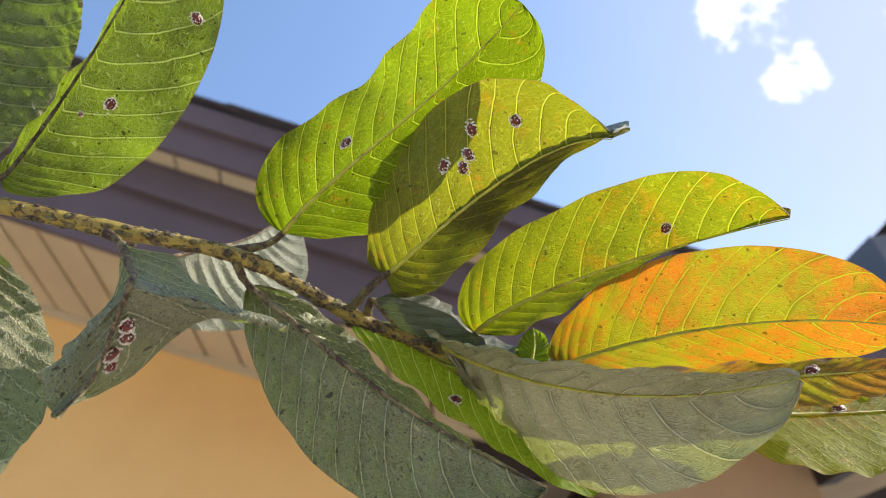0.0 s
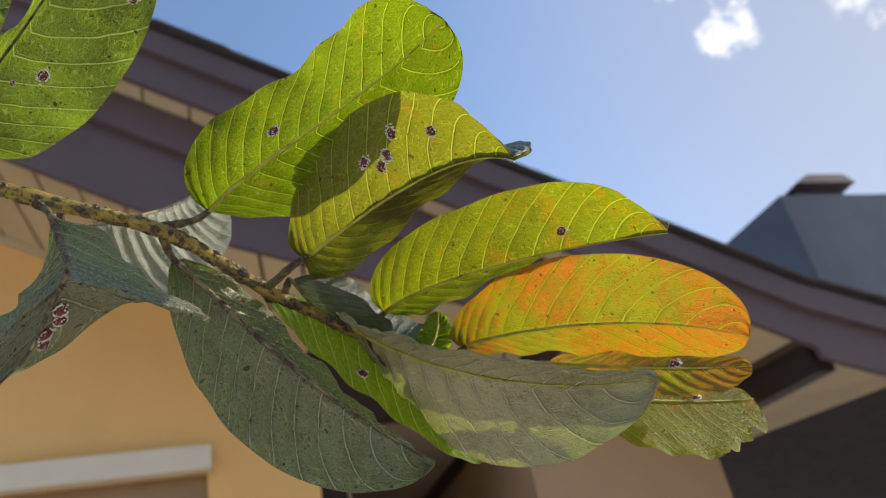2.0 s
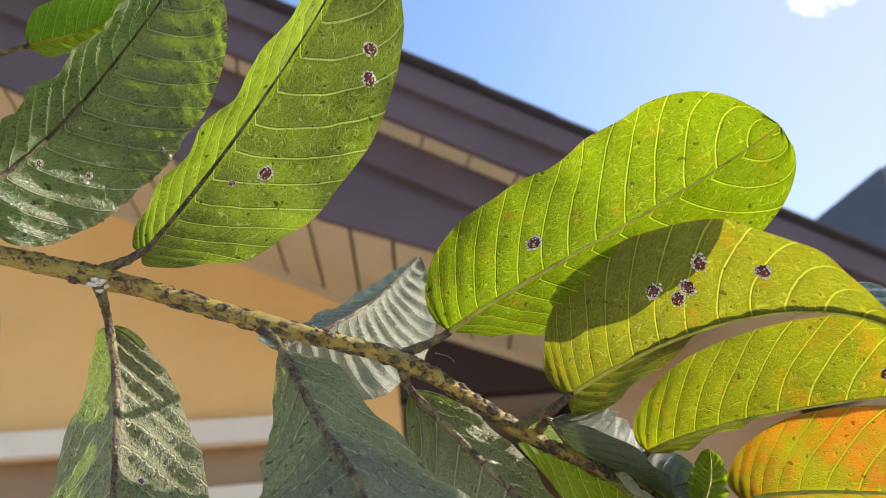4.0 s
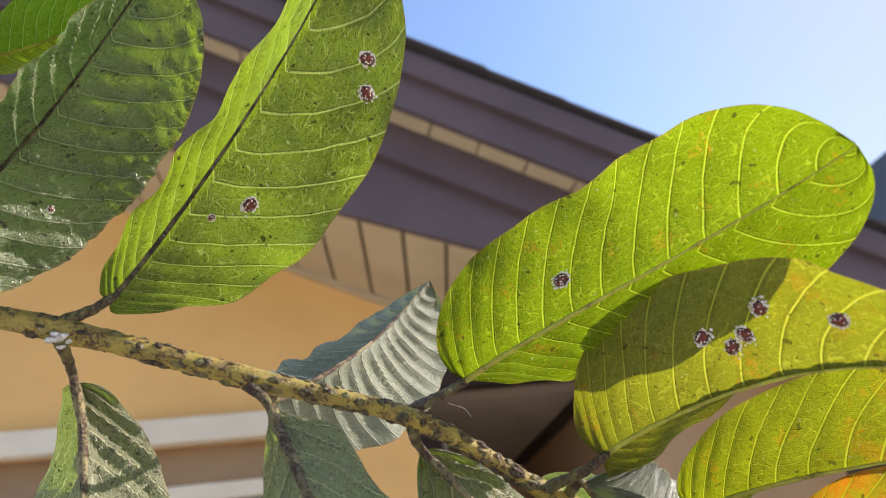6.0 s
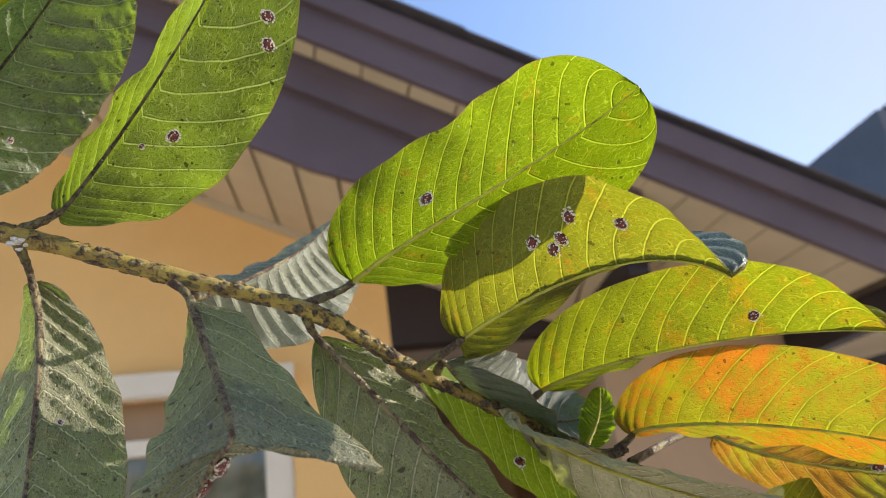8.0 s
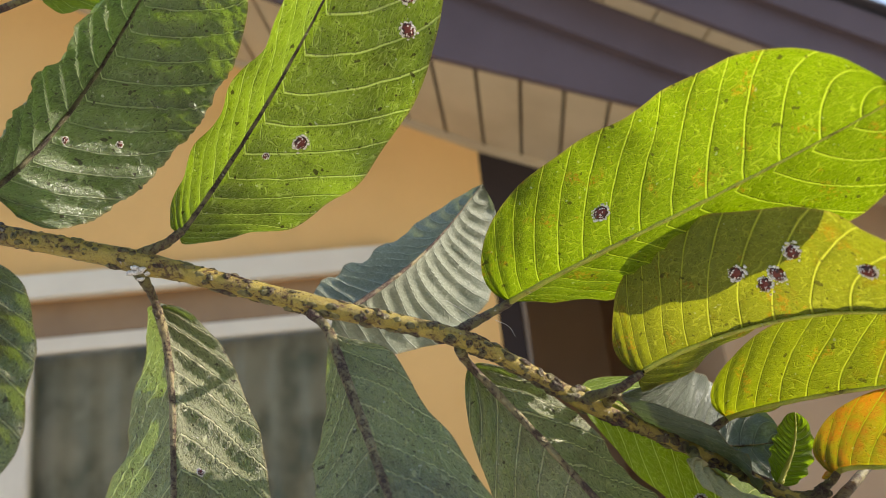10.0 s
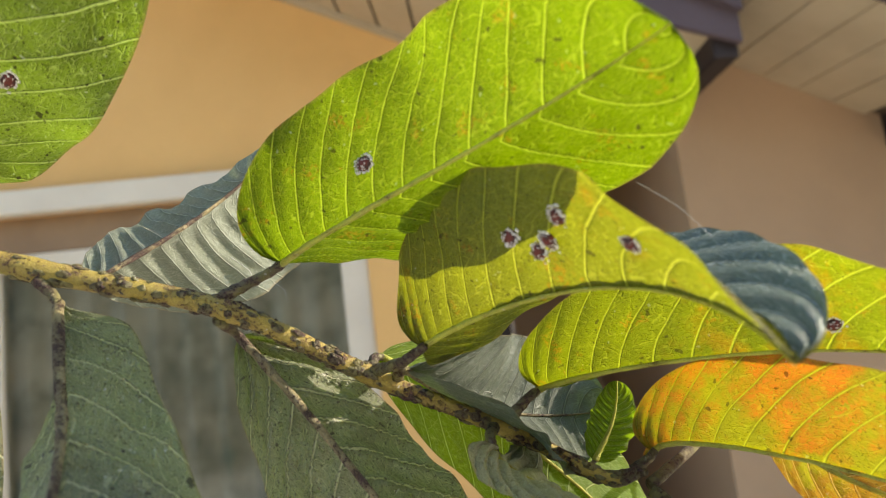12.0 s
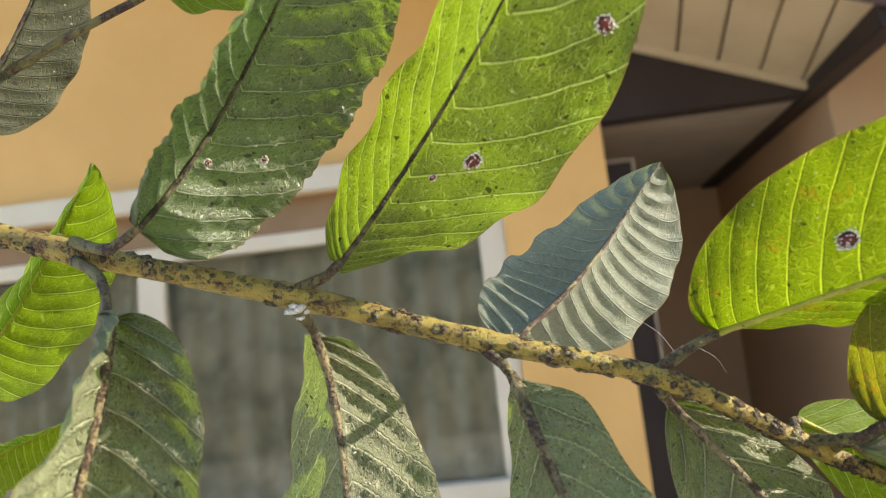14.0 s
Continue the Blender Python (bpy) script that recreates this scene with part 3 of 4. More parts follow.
def leaf_frame(b, p1, p2, t, turn_one, turn_two, wide_one, wide_two, peak, blunt):
    """Returns a function (u, v) -> place, and the blade's grid. v runs from -1 to 1 across the midrib."""
    b, p1, p2, t = (np.array(q) for q in (b, p1, p2, t))
    view = np.array((0.0, -1.0, 0.2))

    w = np.linspace(0.0, 1.0, 161)[:, None]
    spine = (b * (-4.5 * (w - 1 / 3) * (w - 2 / 3) * (w - 1)) + p1 * (13.5 * w * (w - 2 / 3) * (w - 1))
             + p2 * (-13.5 * w * (w - 1 / 3) * (w - 1)) + t * (4.5 * w * (w - 1 / 3) * (w - 2 / 3)))
    tan = np.gradient(spine, axis=0)
    tan /= np.linalg.norm(tan, axis=1, keepdims=True)
    nor = np.zeros_like(tan)
    start = 53
    nor[start] = view - tan[start] * (tan[start] @ view)
    nor[start] /= np.linalg.norm(nor[start])
    for ks, back in ((range(start + 1, 161), -1), (range(start - 1, -1, -1), 1)):
        for k in ks:
            q = nor[k + back] - tan[k] * (tan[k] @ nor[k + back])
            nor[k] = q / np.linalg.norm(q)
    across = np.cross(tan, nor)

    def at(rows, u):
        return np.stack([np.interp(u, w[:, 0], rows[:, k]) for k in range(3)], axis=1)

    def place(u, v):
        u = np.atleast_1d(np.asarray(u, float))
        c, n, s = at(spine, u), at(nor, u), at(across, u)
        x = np.clip(u, 1e-4, 1 - 1e-4) ** peak
        half = (4 * x * (1 - x)) ** blunt
        sign, a, wide = (1, turn_one, wide_one) if v >= 0 else (-1, turn_two, wide_two)
        al = np.radians(a[0] + a[1] * (u - 0.5) + a[2] * (u - 0.5) ** 2)[:, None]
        d = sign * s * np.cos(al) + n * np.sin(al)
        return c + (wide * half)[:, None] * abs(v) * d
    return place


def folded_frame(mid, one, two, keys):
    """A blade given by its midrib and two margins, each through points at the same shares of its length, for a leaf that bends over."""
    steps = np.array(keys)

    def line(points):
        path = np.array(smooth_path(points, 12))
        at = np.interp(np.arange(len(path)) / 12.0, np.arange(len(keys)), steps)
        return lambda u: np.stack([np.interp(u, at, path[:, k]) for k in range(3)], axis=1)

    crest, margins = line(mid), (line(one), line(two))

    def place(u, v):
        u = np.atleast_1d(np.asarray(u, float))
        c, e = crest(u), margins[0 if v >= 0 else 1](u)
        return c + abs(v) * (e - c)
    return place


def leaf(name, label, plant, material, rib, shape, node=None, veins=13, relief=0.0009, rib_size=0.0011, petiole=0.0017, crinkle=0.0, wave=0.0012, seed=1, chew=0.0):
    """A leaf blade with raised side veins, its midrib and its petiole. side: which face shows its raised veins."""
    place = shape if callable(shape) else leaf_frame(*shape)
    us = np.linspace(0.0, 1.0, NU)
    vs = np.linspace(-1.0, 1.0, 2 * NV + 1)
    grid = np.stack([place(us, v) for v in vs], axis=1)
    if chew:
        # ragged bites out of both margins towards the tip
        for i in range(NU):
            k = max(0.0, (us[i] - 0.55) / 0.45)
            for j in range(2 * NV + 1):
                bite = chew * k * (0.6 + 1.3 * noise.noise(Vector((us[i] * 11, 3.0 * np.sign(vs[j]), seed))) + 0.5 * noise.noise(Vector((us[i] * 43, vs[j], seed))))
                grid[i, j] = grid[i, NV] + (grid[i, j] - grid[i, NV]) * (1 - min(0.75, max(0.0, bite)))
    du, dv = np.gradient(grid, axis=0), np.gradient(grid, axis=1)
    nor = np.cross(du, dv)
    nor /= np.maximum(np.linalg.norm(nor, axis=2, keepdims=True), 1e-9)
    side = 1 if (nor @ np.array((0.0, -1.0, 0.0))).mean() > 0 else -1
    nor *= side
    au, av = us[:, None], np.abs(vs)[None, :]
    s = au * veins - 2.1 * av ** 1.35 + np.where(vs < 0, 0.35, 0.0)[None, :]
    fr = np.abs((s % 1.0) - 0.5) * 2
    quilt = -relief * (1 - fr ** 2.2) * np.clip(av * 6, 0, 1) * np.clip((1 - av) * 5, 0.25, 1)
    fine = np.zeros(quilt.shape)
    for i in range(NU):
        for j in range(2 * NV + 1):
            q = Vector(grid[i, j])
            fine[i, j] = wave * noise.noise(q * 70 + Vector((seed, 0, 0))) + crinkle * noise.noise(q * 420) * (0.25 + 1.6 * av[0, j] ** 2) * (0.25 if vs[j] > 0 else 1.0)
    edge = 0.0016 * np.sin(us[:, None] * 31 + seed) * av ** 6 * np.sin(us[:, None] * math.pi)
    grid = grid + nor * (quilt + fine * np.clip(av * 3, 0, 1) + edge)[:, :, None]
    bm = bmesh.new()
    uv = bm.loops.layers.uv.new("UVMap")
    verts = [[bm.verts.new(grid[i, j]) for j in range(2 * NV + 1)] for i in range(NU)]
    for i in range(NU - 1):
        for j in range(2 * NV):
            f = bm.faces.new((verts[i][j], verts[i + 1][j], verts[i + 1][j + 1], verts[i][j + 1]))
            for loop, (p, q) in zip(f.loops, ((i, j), (i + 1, j), (i + 1, j + 1), (i, j + 1))):
                loop[uv].uv = (us[p] + (0.35 / veins if vs[q] < 0 else 0), vs[q])
    blade = part(name, bm, material, plant, label, smooth=True)
    mid = nor[:, NV]
    rib_pts = [Vector(grid[k, NV] + mid[k] * rib_size * 0.35) for k in range(0, NU, 3)]
    radii = [rib_size * (1 - 0.82 * k / (len(rib_pts) - 1)) for k in range(len(rib_pts))]
    part("midrib", tube(rib_pts, radii, 10, 0.34, 620.0), rib, blade, smooth=True)
    if node is not None:
        start, end = Vector(node), Vector(grid[1, NV] + mid[1] * rib_size * 0.3)
        step = (Vector(grid[8, NV]) - Vector(grid[0, NV])).normalized() * (end - start).length * 0.4
        path = smooth_path([start, start.lerp(end, 0.5) * 0.5 + (end - step) * 0.5, end], 9)
        rr = [petiole * (1.25 - 0.45 * k / (len(path) - 1)) for k in range(len(path))]
        part("petiole", tube(path, rr, 10, 0.25, 600.0), PETIOLE, blade, smooth=True)
    return place, nor, side, blade


def upper_skin(host, u0, u1, v0, v1):
    """A leaf's upper face where it turns into view, sky sheen in its blue-grey."""
    place, nor, side, blade = host
    bm = bmesh.new()
    uv = bm.loops.layers.uv.new("UVMap")
    us, vs = np.linspace(u0, u1, 60), np.linspace(v0, v1, 16)
    rows = []
    for u in us:
        row = []
        for v in vs:
            i, j = int(round(u * (NU - 1))), int(round((v + 1) * NV))
            fr = abs(((u * 13 - 2.1 * abs(v) ** 1.35 + 0.35) % 1.0) - 0.5) * 2
            row.append(bm.verts.new(Vector(place(u, v)[0]) - Vector(nor[i, j]) * (0.0026 - 0.0012 * (fr ** 2.2))))
        rows.append(row)
    for i in range(len(us) - 1):
        for j in range(len(vs) - 1):
            f = bm.faces.new((rows[i][j], rows[i + 1][j], rows[i + 1][j + 1], rows[i][j + 1]))
            for loop, (p, q) in zip(f.loops, ((i, j), (i + 1, j), (i + 1, j + 1), (i, j + 1))):
                loop[uv].uv = (us[p] + 0.35 / 13, vs[q])
    part("upper_skin", bm, SHEEN_TOP, blade, "upper face of the leaf, sky sheen in its blue-grey", smooth=True)


def insect(host, u, v, size=0.0021, turn=0.0, white=1.0, seed=0, flip=1):
    """A domed scale insect with a ragged fringe of white wax, sitting on a leaf."""
    place, nor, side, _ = host
    p = Vector(place(u, v)[0])
    i, j = int(round(u * (NU - 1))), int(round((v + 1) * NV))
    n = Vector(nor[i, j]) * flip
    x = (Vector(place(min(1, u + 0.02), v)[0]) - p).normalized()
    y = n.cross(x).normalized()
    x = y.cross(n)
    turned = Matrix((x, y, n)).transposed().to_4x4() @ Matrix.Rotation(turn, 4, "Z")
    base = empty("scale_insect")
    base.matrix_world = Matrix.Translation(p + n * 0.0001) @ turned
    bpy.context.view_layer.update()
    rnd = random.Random(seed)
    bm = bmesh.new()
    bmesh.ops.create_icosphere(bm, subdivisions=3, radius=1.0)
    for vert in bm.verts:
        c = vert.co
        k = 1 + 0.10 * noise.noise(c * 2.5 + Vector((seed, 1, 2)))
        ridge = 0.10 * math.exp(-(c.y * 4) ** 2) * max(c.z, 0)
        vert.co = Vector((c.x * size * 1.28 * k, c.y * size * 1.06 * k, (max(c.z, -0.15) * 0.78 + ridge) * size))
    part("shell", bm, SHELL, base, "domed dark red-brown shell", smooth=True)
    bm = bmesh.new()
    gap = rnd.uniform(0, 6.28)
    for k in range(int(44 * white)):
        a = 2 * math.pi * (k + rnd.random()) / (44 * white)
        if rnd.random() < 0.10 or (math.cos(a - gap) > 0.8 and rnd.random() < 0.7):
            continue
        r = rnd.uniform(0.95, 1.28) if rnd.random() < 0.9 else rnd.uniform(1.2, 1.7)
        s = size * rnd.uniform(0.09, 0.21)
        at = Vector((math.cos(a) * size * 1.2 * r, math.sin(a) * size * r, size * rnd.uniform(0.05, 0.35)))
        ret = bmesh.ops.create_icosphere(bm, subdivisions=2, radius=s, matrix=Matrix.Translation(at) @ Matrix.Rotation(a, 4, "Z") @ Matrix.Diagonal((rnd.uniform(0.7, 1.3), rnd.uniform(0.8, 1.8), 0.9, 1)))
        for vert in ret["verts"]:
            vert.co += Vector((noise.noise(vert.co * 2500), noise.noise(vert.co * 2600 + Vector((5, 5, 5))), noise.noise(vert.co * 2400))) * s * 0.45
    for k in range(int(13 * white)):
        a = rnd.uniform(0, 2 * math.pi)
        r = rnd.uniform(0.35, 0.9)
        at = Vector((math.cos(a) * size * 1.15 * r, math.sin(a) * size * r, size * 0.8 * math.sqrt(max(0, 1 - r * r)) + size * 0.02))
        bmesh.ops.create_icosphere(bm, subdivisions=1, radius=size * rnd.uniform(0.08, 0.20), matrix=Matrix.Translation(at) @ Matrix.Diagonal((1.3, 0.8, 0.5, 1)))
    part("wax_fringe", bm, WAX, base, "ragged white wax fringe", smooth=True)
    return tagged(base, "dark red scale insect with white wax on a leaf", "insect", "scale insects on the leaves")


def build_branch():
    plant = empty("guava_branch")
    stem_pts = [(-0.45, 0.330, 1.515), (-0.34, 0.318, 1.478), (-0.2480, 0.306, 1.4440), (-0.1695, 0.300, 1.4185), (-0.1100, 0.301, 1.3975), (-0.0570, 0.304, 1.3800), (-0.0130, 0.316, 1.3540), (0.0300, 0.322, 1.3310), (0.0580, 0.318, 1.3130), (0.070, 0.318, 1.3130)]
    path = smooth_path(stem_pts, 16)
    n = len(path) - 1
    marks = [k * 16 for k in (2, 3, 4, 5, 6, 7)]
    radii = []
    for k in range(len(path)):
        r = 0.0042 - 0.0023 * (k / n) ** 1.15
        for m in marks:
            r *= 1 + 0.20 * math.exp(-((k - m) / 2.2) ** 2)
        radii.append(r)
    part("stem", tube(path, radii, 20, 0.10, 260.0), STEM, plant, "yellow-green woody stem with brown corky scabs", smooth=True)
    trunk_path = smooth_path([(-0.92, 0.46, -0.08), (-0.88, 0.44, 0.5), (-0.84, 0.40, 1.1), (-0.74, 0.37, 1.50), (-0.60, 0.345, 1.548), (-0.45, 0.330, 1.515)], 14)
    part("trunk", tube(trunk_path, [0.021 - 0.0152 * (k / (len(trunk_path) - 1)) for k in range(len(trunk_path))], 16, 0.08, 90.0), STEM, plant, "slim guava trunk standing in the ground", smooth=True)
    # corky scabs that stand out of the stem
    rnd = random.Random(11)
    bm = bmesh.new()
    for k in range(760):
        i = rnd.randrange(20, n)
        a = rnd.uniform(0, 2 * math.pi)
        t = (path[min(i + 1, n)] - path[i - 1]).normalized()
        e1 = t.cross(Vector((0.2, -0.8, 0.5))).normalized()
        e2 = e1.cross(t)
        d = e1 * math.cos(a) + e2 * math.sin(a)
        at = path[i] + t * rnd.uniform(-0.002, 0.002) + d * radii[i] * 0.98
        s = rnd.choice((0.0005, 0.0007, 0.0009, 0.0013))
        rot = Matrix((t, d.cross(t), d)).transposed().to_4x4()
        ret = bmesh.ops.create_icosphere(bm, subdivisions=2, radius=s, matrix=Matrix.Translation(at) @ rot @ Matrix.Diagonal((rnd.uniform(0.9, 2.4), 1.0, 0.55, 1)))
        for vert in ret["verts"]:
            vert.co += Vector((noise.noise(vert.co * 1800), noise.noise(vert.co * 1900), noise.noise(vert.co * 1700))) * s * 0.5
    scabs = part("scab", bm, PETIOLE, plant, "brown corky crumbs along the stem", smooth=True)
    scabs["kind"] = "stuff"
    # white waxy crust where two petioles leave the stem
    bm = bmesh.new()
    for k in range(14):
        at = Vector((-0.1690, 0.2965, 1.4140)) + Vector((rnd.gauss(0, 0.0026), rnd.uniform(-0.001, 0.002), rnd.gauss(0, 0.0010)))
        s = rnd.uniform(0.0004, 0.0011)
        ret = bmesh.ops.create_icosphere(bm, subdivisions=2, radius=s, matrix=Matrix.Translation(at) @ Matrix.Diagonal((1.6, 1.0, 0.8, 1)))
        for vert in ret["verts"]:
            vert.co += Vector((noise.noise(vert.co * 1800), noise.noise(vert.co * 1900), noise.noise(vert.co * 1700))) * s * 0.6
    crust = part("wax_crust", bm, WAX, plant, "white waxy crumbs at a leaf node", smooth=True)
    crust["kind"] = "stuff"
    N_J, N_K = (-0.2440, 0.303, 1.446), (-0.2440, 0.303, 1.440)
    N_G, N_I = (-0.1690, 0.299, 1.421), (-0.1690, 0.297, 1.414)
    N_H, N_A, N_L = (-0.1110, 0.299, 1.395), (-0.0600, 0.303, 1.383), (-0.0590, 0.303, 1.377)
    N_N, N_B, N_P = (-0.1020, 0.306, 1.398), (-0.0130, 0.315, 1.356), (-0.0130, 0.320, 1.352)
    N_C, N_M, N_D = (0.0290, 0.321, 1.334), (0.0240, 0.318, 1.333), (0.0680, 0.318, 1.3135)
    bent = folded_frame(
        [(-0.1044, 0.2978, 1.3868), (-0.0990, 0.2830, 1.3680), (-0.0925, 0.2640, 1.3450), (-0.0852, 0.2258, 1.3144), (-0.0905, 0.2354, 1.3107), (-0.0959, 0.2454, 1.3046), (-0.1024, 0.2541, 1.2980), (-0.1115, 0.2574, 1.2901)],
        [(-0.1044, 0.2978, 1.3868), (-0.1078, 0.3080, 1.3728), (-0.1108, 0.2888, 1.3435), (-0.1158, 0.2698, 1.3183), (-0.1177, 0.2627, 1.3084), (-0.1172, 0.2602, 1.3025), (-0.1158, 0.2601, 1.2965), (-0.1116, 0.2575, 1.2900)],
        [(-0.1044, 0.2978, 1.3868), (-0.0830, 0.2960, 1.3765), (-0.0700, 0.2810, 1.3490), (-0.0420, 0.2400, 1.3025), (-0.0526, 0.2539, 1.3154), (-0.0711, 0.2673, 1.3241), (-0.0963, 0.2799, 1.3122), (-0.1114, 0.2575, 1.2902)],
        (0.0, 0.15, 0.32, 0.62, 0.72, 0.82, 0.91, 1.0))
    made = {}
    made["A"] = leaf("leaf", "broad bright green leaf, sunlit from behind, one insect", plant, FRESH, MIDRIB_GREEN, ((-0.0385, 0.3056, 1.3929), (-0.0130, 0.2767, 1.3997), (0.0238, 0.2438, 1.4091), (0.0577, 0.2049, 1.4184), (174.0, 13.6, -248.4), (-104.7, -36.4, -16.2), 0.0405, 0.0386, 1.09, 0.45), N_A, seed=1)
    made["B"] = leaf("leaf", "folded olive-green leaf carrying five scale insects", plant, OLIVE, MIDRIB_GREEN, ((0.0034, 0.2975, 1.3612), (0.0199, 0.2844, 1.3675), (0.0499, 0.2466, 1.3681), (0.0713, 0.2060, 1.3446), (142.2, -61.0, -14.0), (-68.0, 54.4, -38.8), 0.0400, 0.0330, 1.07, 0.51), N_B, seed=2)
    made["C"] = leaf("leaf", "pointed yellow-green leaf with a single insect", plant, YELLOWING, MIDRIB_GREEN, ((0.0420, 0.3246, 1.3435), (0.0681, 0.3031, 1.3473), (0.1136, 0.2768, 1.3461), (0.1540, 0.2435, 1.3340), (149.8, -27.5, -184.2), (-62.3, 58.8, 24.5), 0.0334, 0.0312, 1.18, 0.42), N_C, seed=3)
    made["D"] = leaf("leaf", "orange and yellow ageing leaf at the branch end", plant, ORANGE, MIDRIB_GREEN, ((0.0760, 0.3171, 1.3189), (0.0950, 0.3061, 1.3192), (0.1316, 0.2729, 1.3057), (0.1719, 0.2413, 1.2802), (145.7, -26.0, 40.4), (-76.0, -31.7, -23.8), 0.0322, 0.0296, 1.17, 0.48), N_D, seed=4)
    made["G"] = leaf("leaf", "long upright green leaf with reddish insects", plant, GREEN_DARK, MIDRIB_DARK, ((-0.1538, 0.2967, 1.4277), (-0.1386, 0.2859, 1.4409), (-0.1057, 0.2539, 1.4714), (-0.0723, 0.2148, 1.5112), (-151.4, 20.3, -27.1), (-128.0, -32.2, 96.4), 0.0349, 0.0439, 1.34, 0.49), N_G, seed=5)
    made["J"] = leaf("leaf", "dusty dark crinkled upright leaf", plant, CRINKLED, MIDRIB_DARK, ((-0.2131, 0.2831, 1.4435), (-0.1877, 0.2859, 1.4750), (-0.1610, 0.2704, 1.5043), (-0.1352, 0.2516, 1.5348), (69.5, -16.1, -19.1), (-123.5, -36.5, -66.7), 0.0333, 0.0420, 0.84, 0.44), N_J, seed=6, relief=0.0028, crinkle=0.0017)
    made["N"] = leaf("leaf", "pale silvery quilted leaf behind the stem", plant, PALE, MIDRIB_BROWN, ((-0.1020, 0.3255, 1.3980), (-0.0719, 0.3499, 1.4215), (-0.0518, 0.3681, 1.4428), (-0.0317, 0.3769, 1.4659), (-134.4, 25.1, -1.8), (-131.0, -62.2, 103.8), 0.0455, 0.0436, 0.92, 0.45), N_N, seed=7, veins=15, relief=0.0019)
    made["I"] = leaf("leaf", "hanging grey-green leaf with scabby midrib", plant, GREY, MIDRIB_BROWN, ((-0.1673, 0.3148, 1.4049), (-0.1624, 0.3152, 1.3672), (-0.1572, 0.2919, 1.3149), (-0.1504, 0.2660, 1.2602), (-44.3, 54.7, 16.5), (-20.0, 46.4, 30.0), 0.0665, 0.0322, 1.23, 0.46), N_I, seed=8, veins=12, relief=0.0032, wave=0.0022, rib_size=0.0017)
    made["K"] = leaf("leaf", "hanging grey-green leaf below the stem", plant, GREY, MIDRIB_BROWN, ((-0.2220, 0.2794, 1.4167), (-0.2219, 0.2636, 1.3779), (-0.2284, 0.2464, 1.3395), (-0.2341, 0.2297, 1.3010), (102.5, -42.4, 14.0), (5.4, -22.6, -10.5), 0.0344, 0.0363, 0.96, 0.48), N_K, seed=9, veins=12, relief=0.0032, wave=0.0022, rib_size=0.0019)
    made["H"] = leaf("leaf", "drooping grey-green leaf folded towards its tip", plant, GREY, MIDRIB_BROWN, bent, N_H, seed=10, rib_size=0.0019, veins=12, relief=0.0018)
    made["L"] = leaf("leaf", "long grey-green leaf hanging under the stem", plant, GREY, MIDRIB_BROWN, ((-0.0551, 0.3142, 1.3722), (-0.0250, 0.3055, 1.3305), (0.0025, 0.2913, 1.2922), (0.0384, 0.2743, 1.2527), (-33.2, -12.7, 49.9), (-46.0, -40.0, 80.0), 0.0360, 0.0335, 1.21, 0.55), N_L, seed=11, veins=12, relief=0.0032, wave=0.0022, rib_size=0.0016)
    made["M"] = leaf("leaf", "grey-olive leaf stretched out below the orange leaf", plant, GREY_WARM, MIDRIB_GREEN, ((0.0216, 0.3032, 1.3268), (0.0379, 0.3005, 1.3127), (0.0782, 0.2884, 1.2900), (0.1254, 0.2455, 1.2674), (72.4, 29.8, -15.2), (-96.9, -101.1, -50.0), 0.0218, 0.0511, 0.58, 0.51), N_M, seed=12, relief=0.0024, wave=0.002)
    made["F"] = leaf("leaf", "yellow-green chewed leaf with one insect", plant, YELLOWING, MIDRIB_GREEN, ((0.1150, 0.2960, 1.2800), (0.1480, 0.2995, 1.2776), (0.1790, 0.3000, 1.2745), (0.2090, 0.3000, 1.2730), (16.0, -6.0, 0.0), (-10.0, 0.0, 0.0), 0.0360, 0.0150, 1.00, 0.36), (0.074, 0.320, 1.306), seed=13, relief=0.0003, chew=0.42)
    made["E"] = leaf("leaf", "rust-blotched narrow leaf under the orange leaf", plant, RUST, MIDRIB_GREEN, ((0.1320, 0.3497, 1.3205), (0.1410, 0.3100, 1.3000), (0.1680, 0.2900, 1.2880), (0.1970, 0.2770, 1.2810), (-25.0, 0.0, 0.0), (8.0, 0.0, 0.0), 0.0150, 0.0120, 1.01, 0.36), (0.074, 0.320, 1.308), seed=14, chew=0.25)
    made["O"] = leaf("leaf", "small grey-green leaf behind the stem", plant, DEEP, MIDRIB_BROWN, ((-0.0031, 0.3076, 1.3548), (0.0204, 0.3318, 1.3399), (0.0452, 0.3417, 1.3334), (0.0670, 0.3350, 1.3325), (170.4, 74.8, -28.4), (116.2, 58.5, 24.2), 0.0286, 0.0355, 1.04, 0.47), (-0.006, 0.321, 1.352), seed=15)
    # Added leaf stands in for the green-lit end of the grey leaf O.
    made["R"] = leaf("leaf", "added small leaf standing in for the grey leaf's green-lit end", plant, VIVID, MIDRIB_GREEN, ((0.0575, 0.3250, 1.3175), (0.0625, 0.3250, 1.3245), (0.0665, 0.3245, 1.3320), (0.0690, 0.3240, 1.3430), (-8.0, 0.0, 0.0), (8.0, 0.0, 0.0), 0.0085, 0.0080, 1.00, 0.45), (0.050, 0.322, 1.316), seed=23, petiole=0.0009)
    made["P"] = leaf("leaf", "vivid green leaf lit through behind the stem", plant, VIVID, MIDRIB_GREEN, ((-0.0108, 0.3312, 1.3612), (0.0244, 0.3333, 1.3359), (0.0556, 0.3387, 1.3056), (0.0840, 0.3456, 1.2718), (14.0, 7.8, 15.2), (-31.9, -0.0, 0.0), 0.0247, 0.0320, 1.05, 0.51), N_P, seed=16)
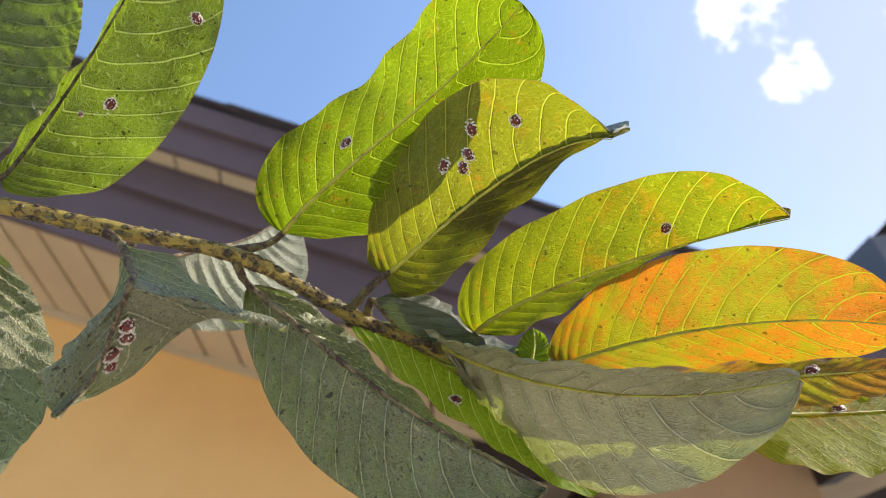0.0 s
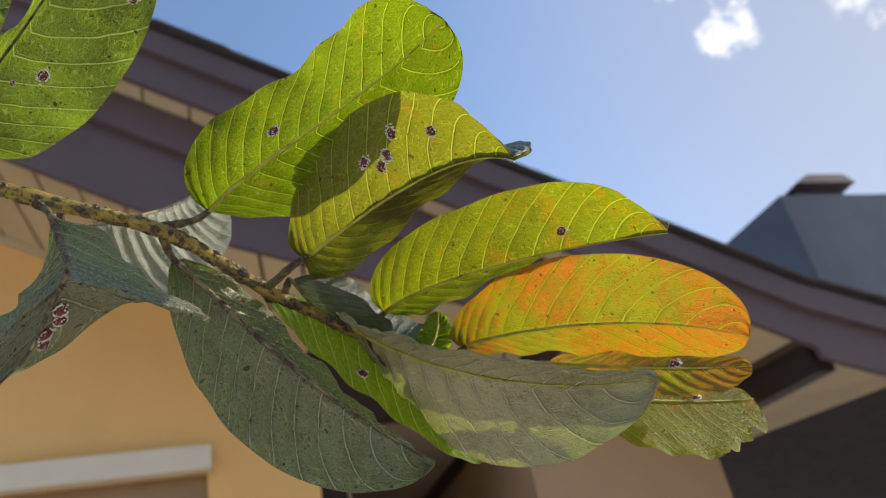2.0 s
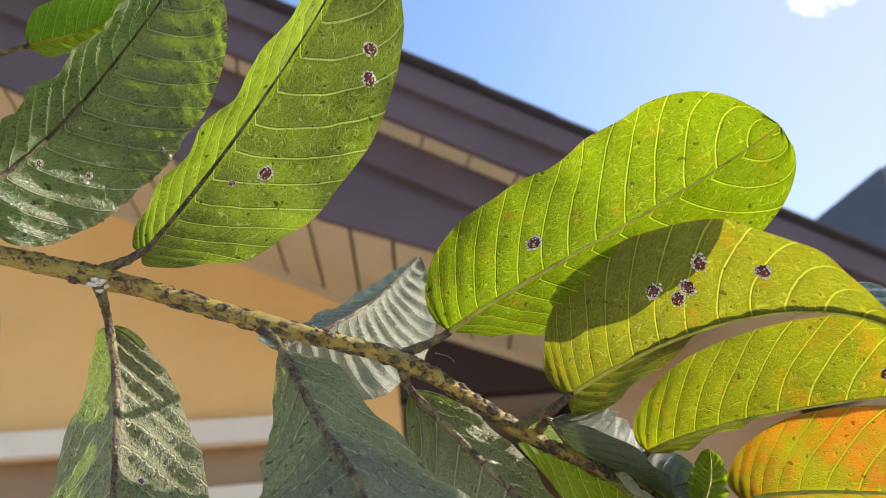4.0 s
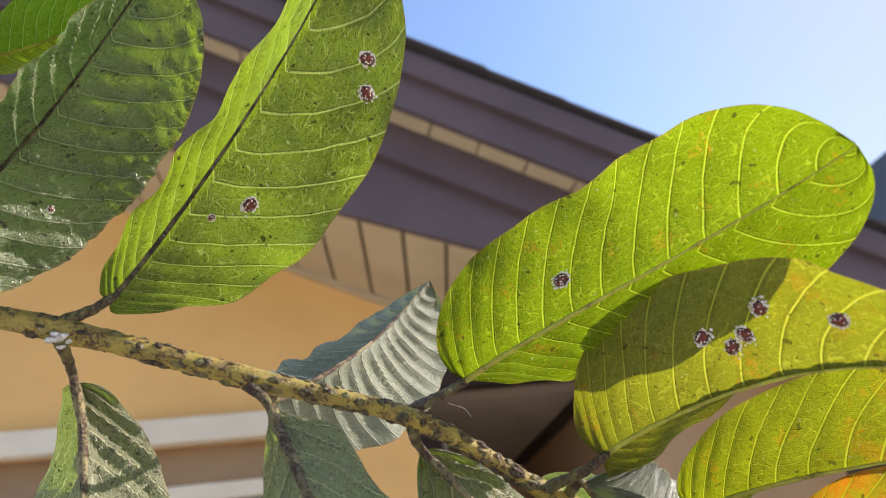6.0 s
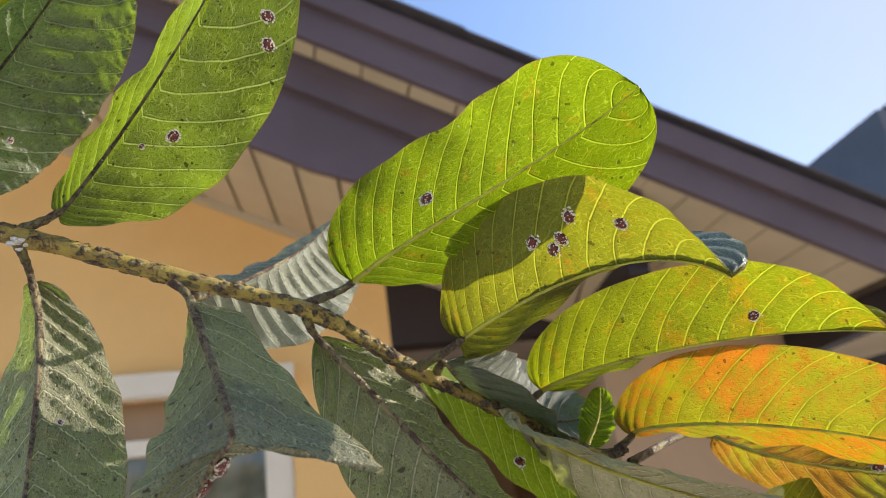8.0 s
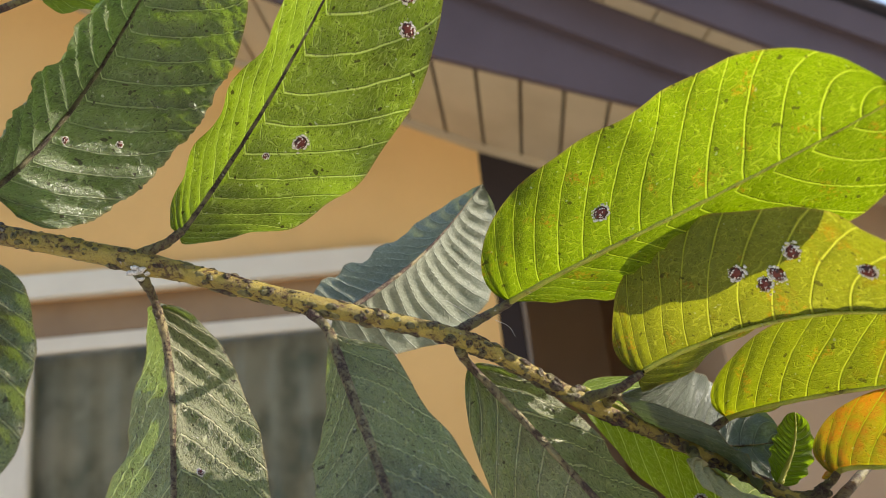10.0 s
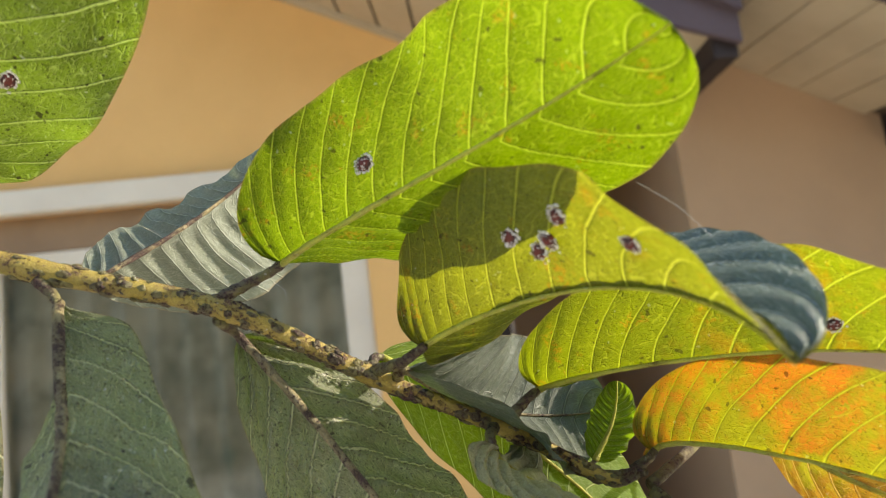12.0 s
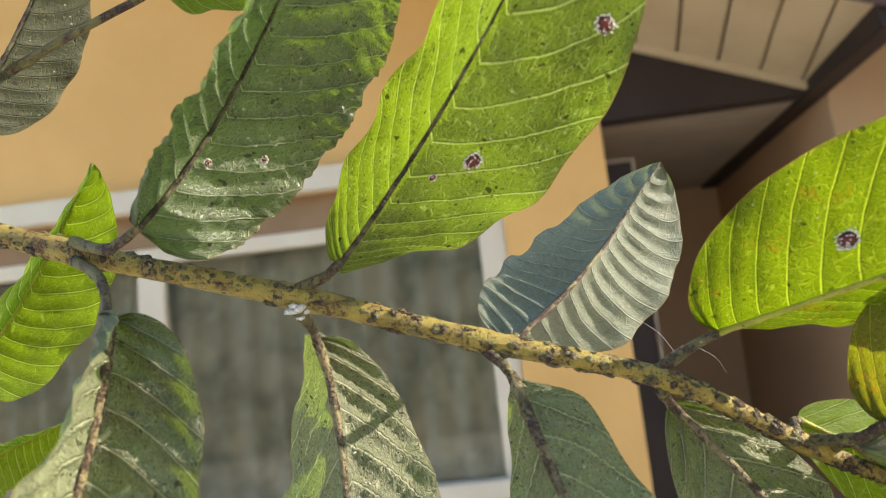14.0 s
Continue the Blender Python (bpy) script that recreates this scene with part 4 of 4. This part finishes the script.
    made["Q"] = leaf("leaf", "green pointed leaf behind the stem", plant, VIVID, MIDRIB_GREEN, ((-0.3247, 0.3709, 1.4156), (-0.3049, 0.3675, 1.4349), (-0.2886, 0.3697, 1.4631), (-0.2701, 0.3691, 1.4940), (60.8, -17.5, -15.4), (165.0, -3.9, -16.4), 0.0371, 0.0432, 0.88, 0.49), (-0.345, 0.322, 1.478), seed=17)
    made["V"] = leaf("leaf", "leaf above the stem, shade put into its dark colour", plant, SHADED, MIDRIB_DARK, ((-0.2806, 0.2995, 1.4948), (-0.2695, 0.3048, 1.5127), (-0.2563, 0.3035, 1.5346), (-0.2428, 0.3005, 1.5595), (-60.0, 0.0, 0.0), (-87.8, 15.6, 13.1), 0.0232, 0.0263, 0.85, 0.49), (-0.345, 0.320, 1.480), seed=18)
    made["W"] = leaf("leaf", "small sunlit green leaf", plant, VIVID, MIDRIB_GREEN, ((-0.3641, 0.4201, 1.3701), (-0.3461, 0.4211, 1.3760), (-0.3285, 0.4214, 1.3818), (-0.3108, 0.4199, 1.3869), (79.0, -9.8, -7.9), (150.6, -12.5, -10.3), 0.0261, 0.0269, 1.00, 0.50), (-0.42, 0.330, 1.502), seed=19)
    made["S"] = leaf("leaf", "sunlit green leaf behind the dusty leaf", plant, VIVID, MIDRIB_GREEN, ((-0.2074, 0.3027, 1.5334), (-0.1872, 0.3017, 1.5411), (-0.1680, 0.3003, 1.5534), (-0.1483, 0.2976, 1.5735), (63.3, -20.4, -4.0), (155.2, -12.1, -34.0), 0.0326, 0.0442, 0.97, 0.50), (-0.345, 0.322, 1.482), seed=20)
    upper_skin(made["B"], 0.42, 1.0, -1.0, -0.02)
    # stray spider threads between leaves
    for ends in (((0.0590, 0.2450, 1.3940), (0.0660, 0.2380, 1.3850), (0.0720, 0.2350, 1.3760)),
                 ((-0.0590, 0.3350, 1.4020), (-0.0520, 0.3300, 1.3950), (-0.0510, 0.3120, 1.3870)),
                 ((-0.0430, 0.3180, 1.3890), (-0.0390, 0.3120, 1.3850), (-0.0380, 0.3060, 1.3800))):
        strand = smooth_path(ends, 8)
        part("web_thread", tube(strand, [0.00006] * len(strand), 5), WAX, plant, "thin pale spider thread", smooth=True)
    tagged(plant, "guava branch with green, grey and orange leaves", "branch")
    insects = (("A", 0.394, 0.314, 0.0, 1), ("B", 0.512, 0.48, 0.4, 1), ("B", 0.638, 0.598, 1.0, 1), ("B", 0.590, 0.408, 2.2, 1), ("B", 0.556, 0.334, 0.9, 1), ("B", 0.757, 0.478, 0.2, 1),
               ("C", 0.708, 0.268, 0.5, 1), ("G", 0.515, -0.385, 0.0, 1), ("G", 0.784, -0.725, 0.6, 1), ("G", 0.83, -0.63, 1.3, 1), ("E", 0.65, -0.25, 0.5, 1), ("F", 0.66, -0.22, 0.1, 1), ("P", 0.458, 0.60, 0.7, 1),
               ("H", 0.76, -0.10, 0.3, 1), ("H", 0.80, -0.16, 1.3, 1), ("H", 0.84, -0.10, 2.3, 1), ("H", 0.87, -0.2, 0.9, 1))
    for k, (key, u, v, turn, flip) in enumerate(insects):
        insect(made[key], u, v, 0.0021 if key != "C" else 0.0018, turn, 1.0, k + 3, flip)
    for k, (key, u, v) in enumerate((("G", 0.452, -0.215), ("I", 0.483, -0.267), ("J", 0.233, -0.133), ("J", 0.308, -0.533))):
        insect(made[key], u, v, 0.0010, 0.3 * k, 1.6, k + 40)
    return made


build_ground()
build_reflection_wall()
build_house()
build_branch()
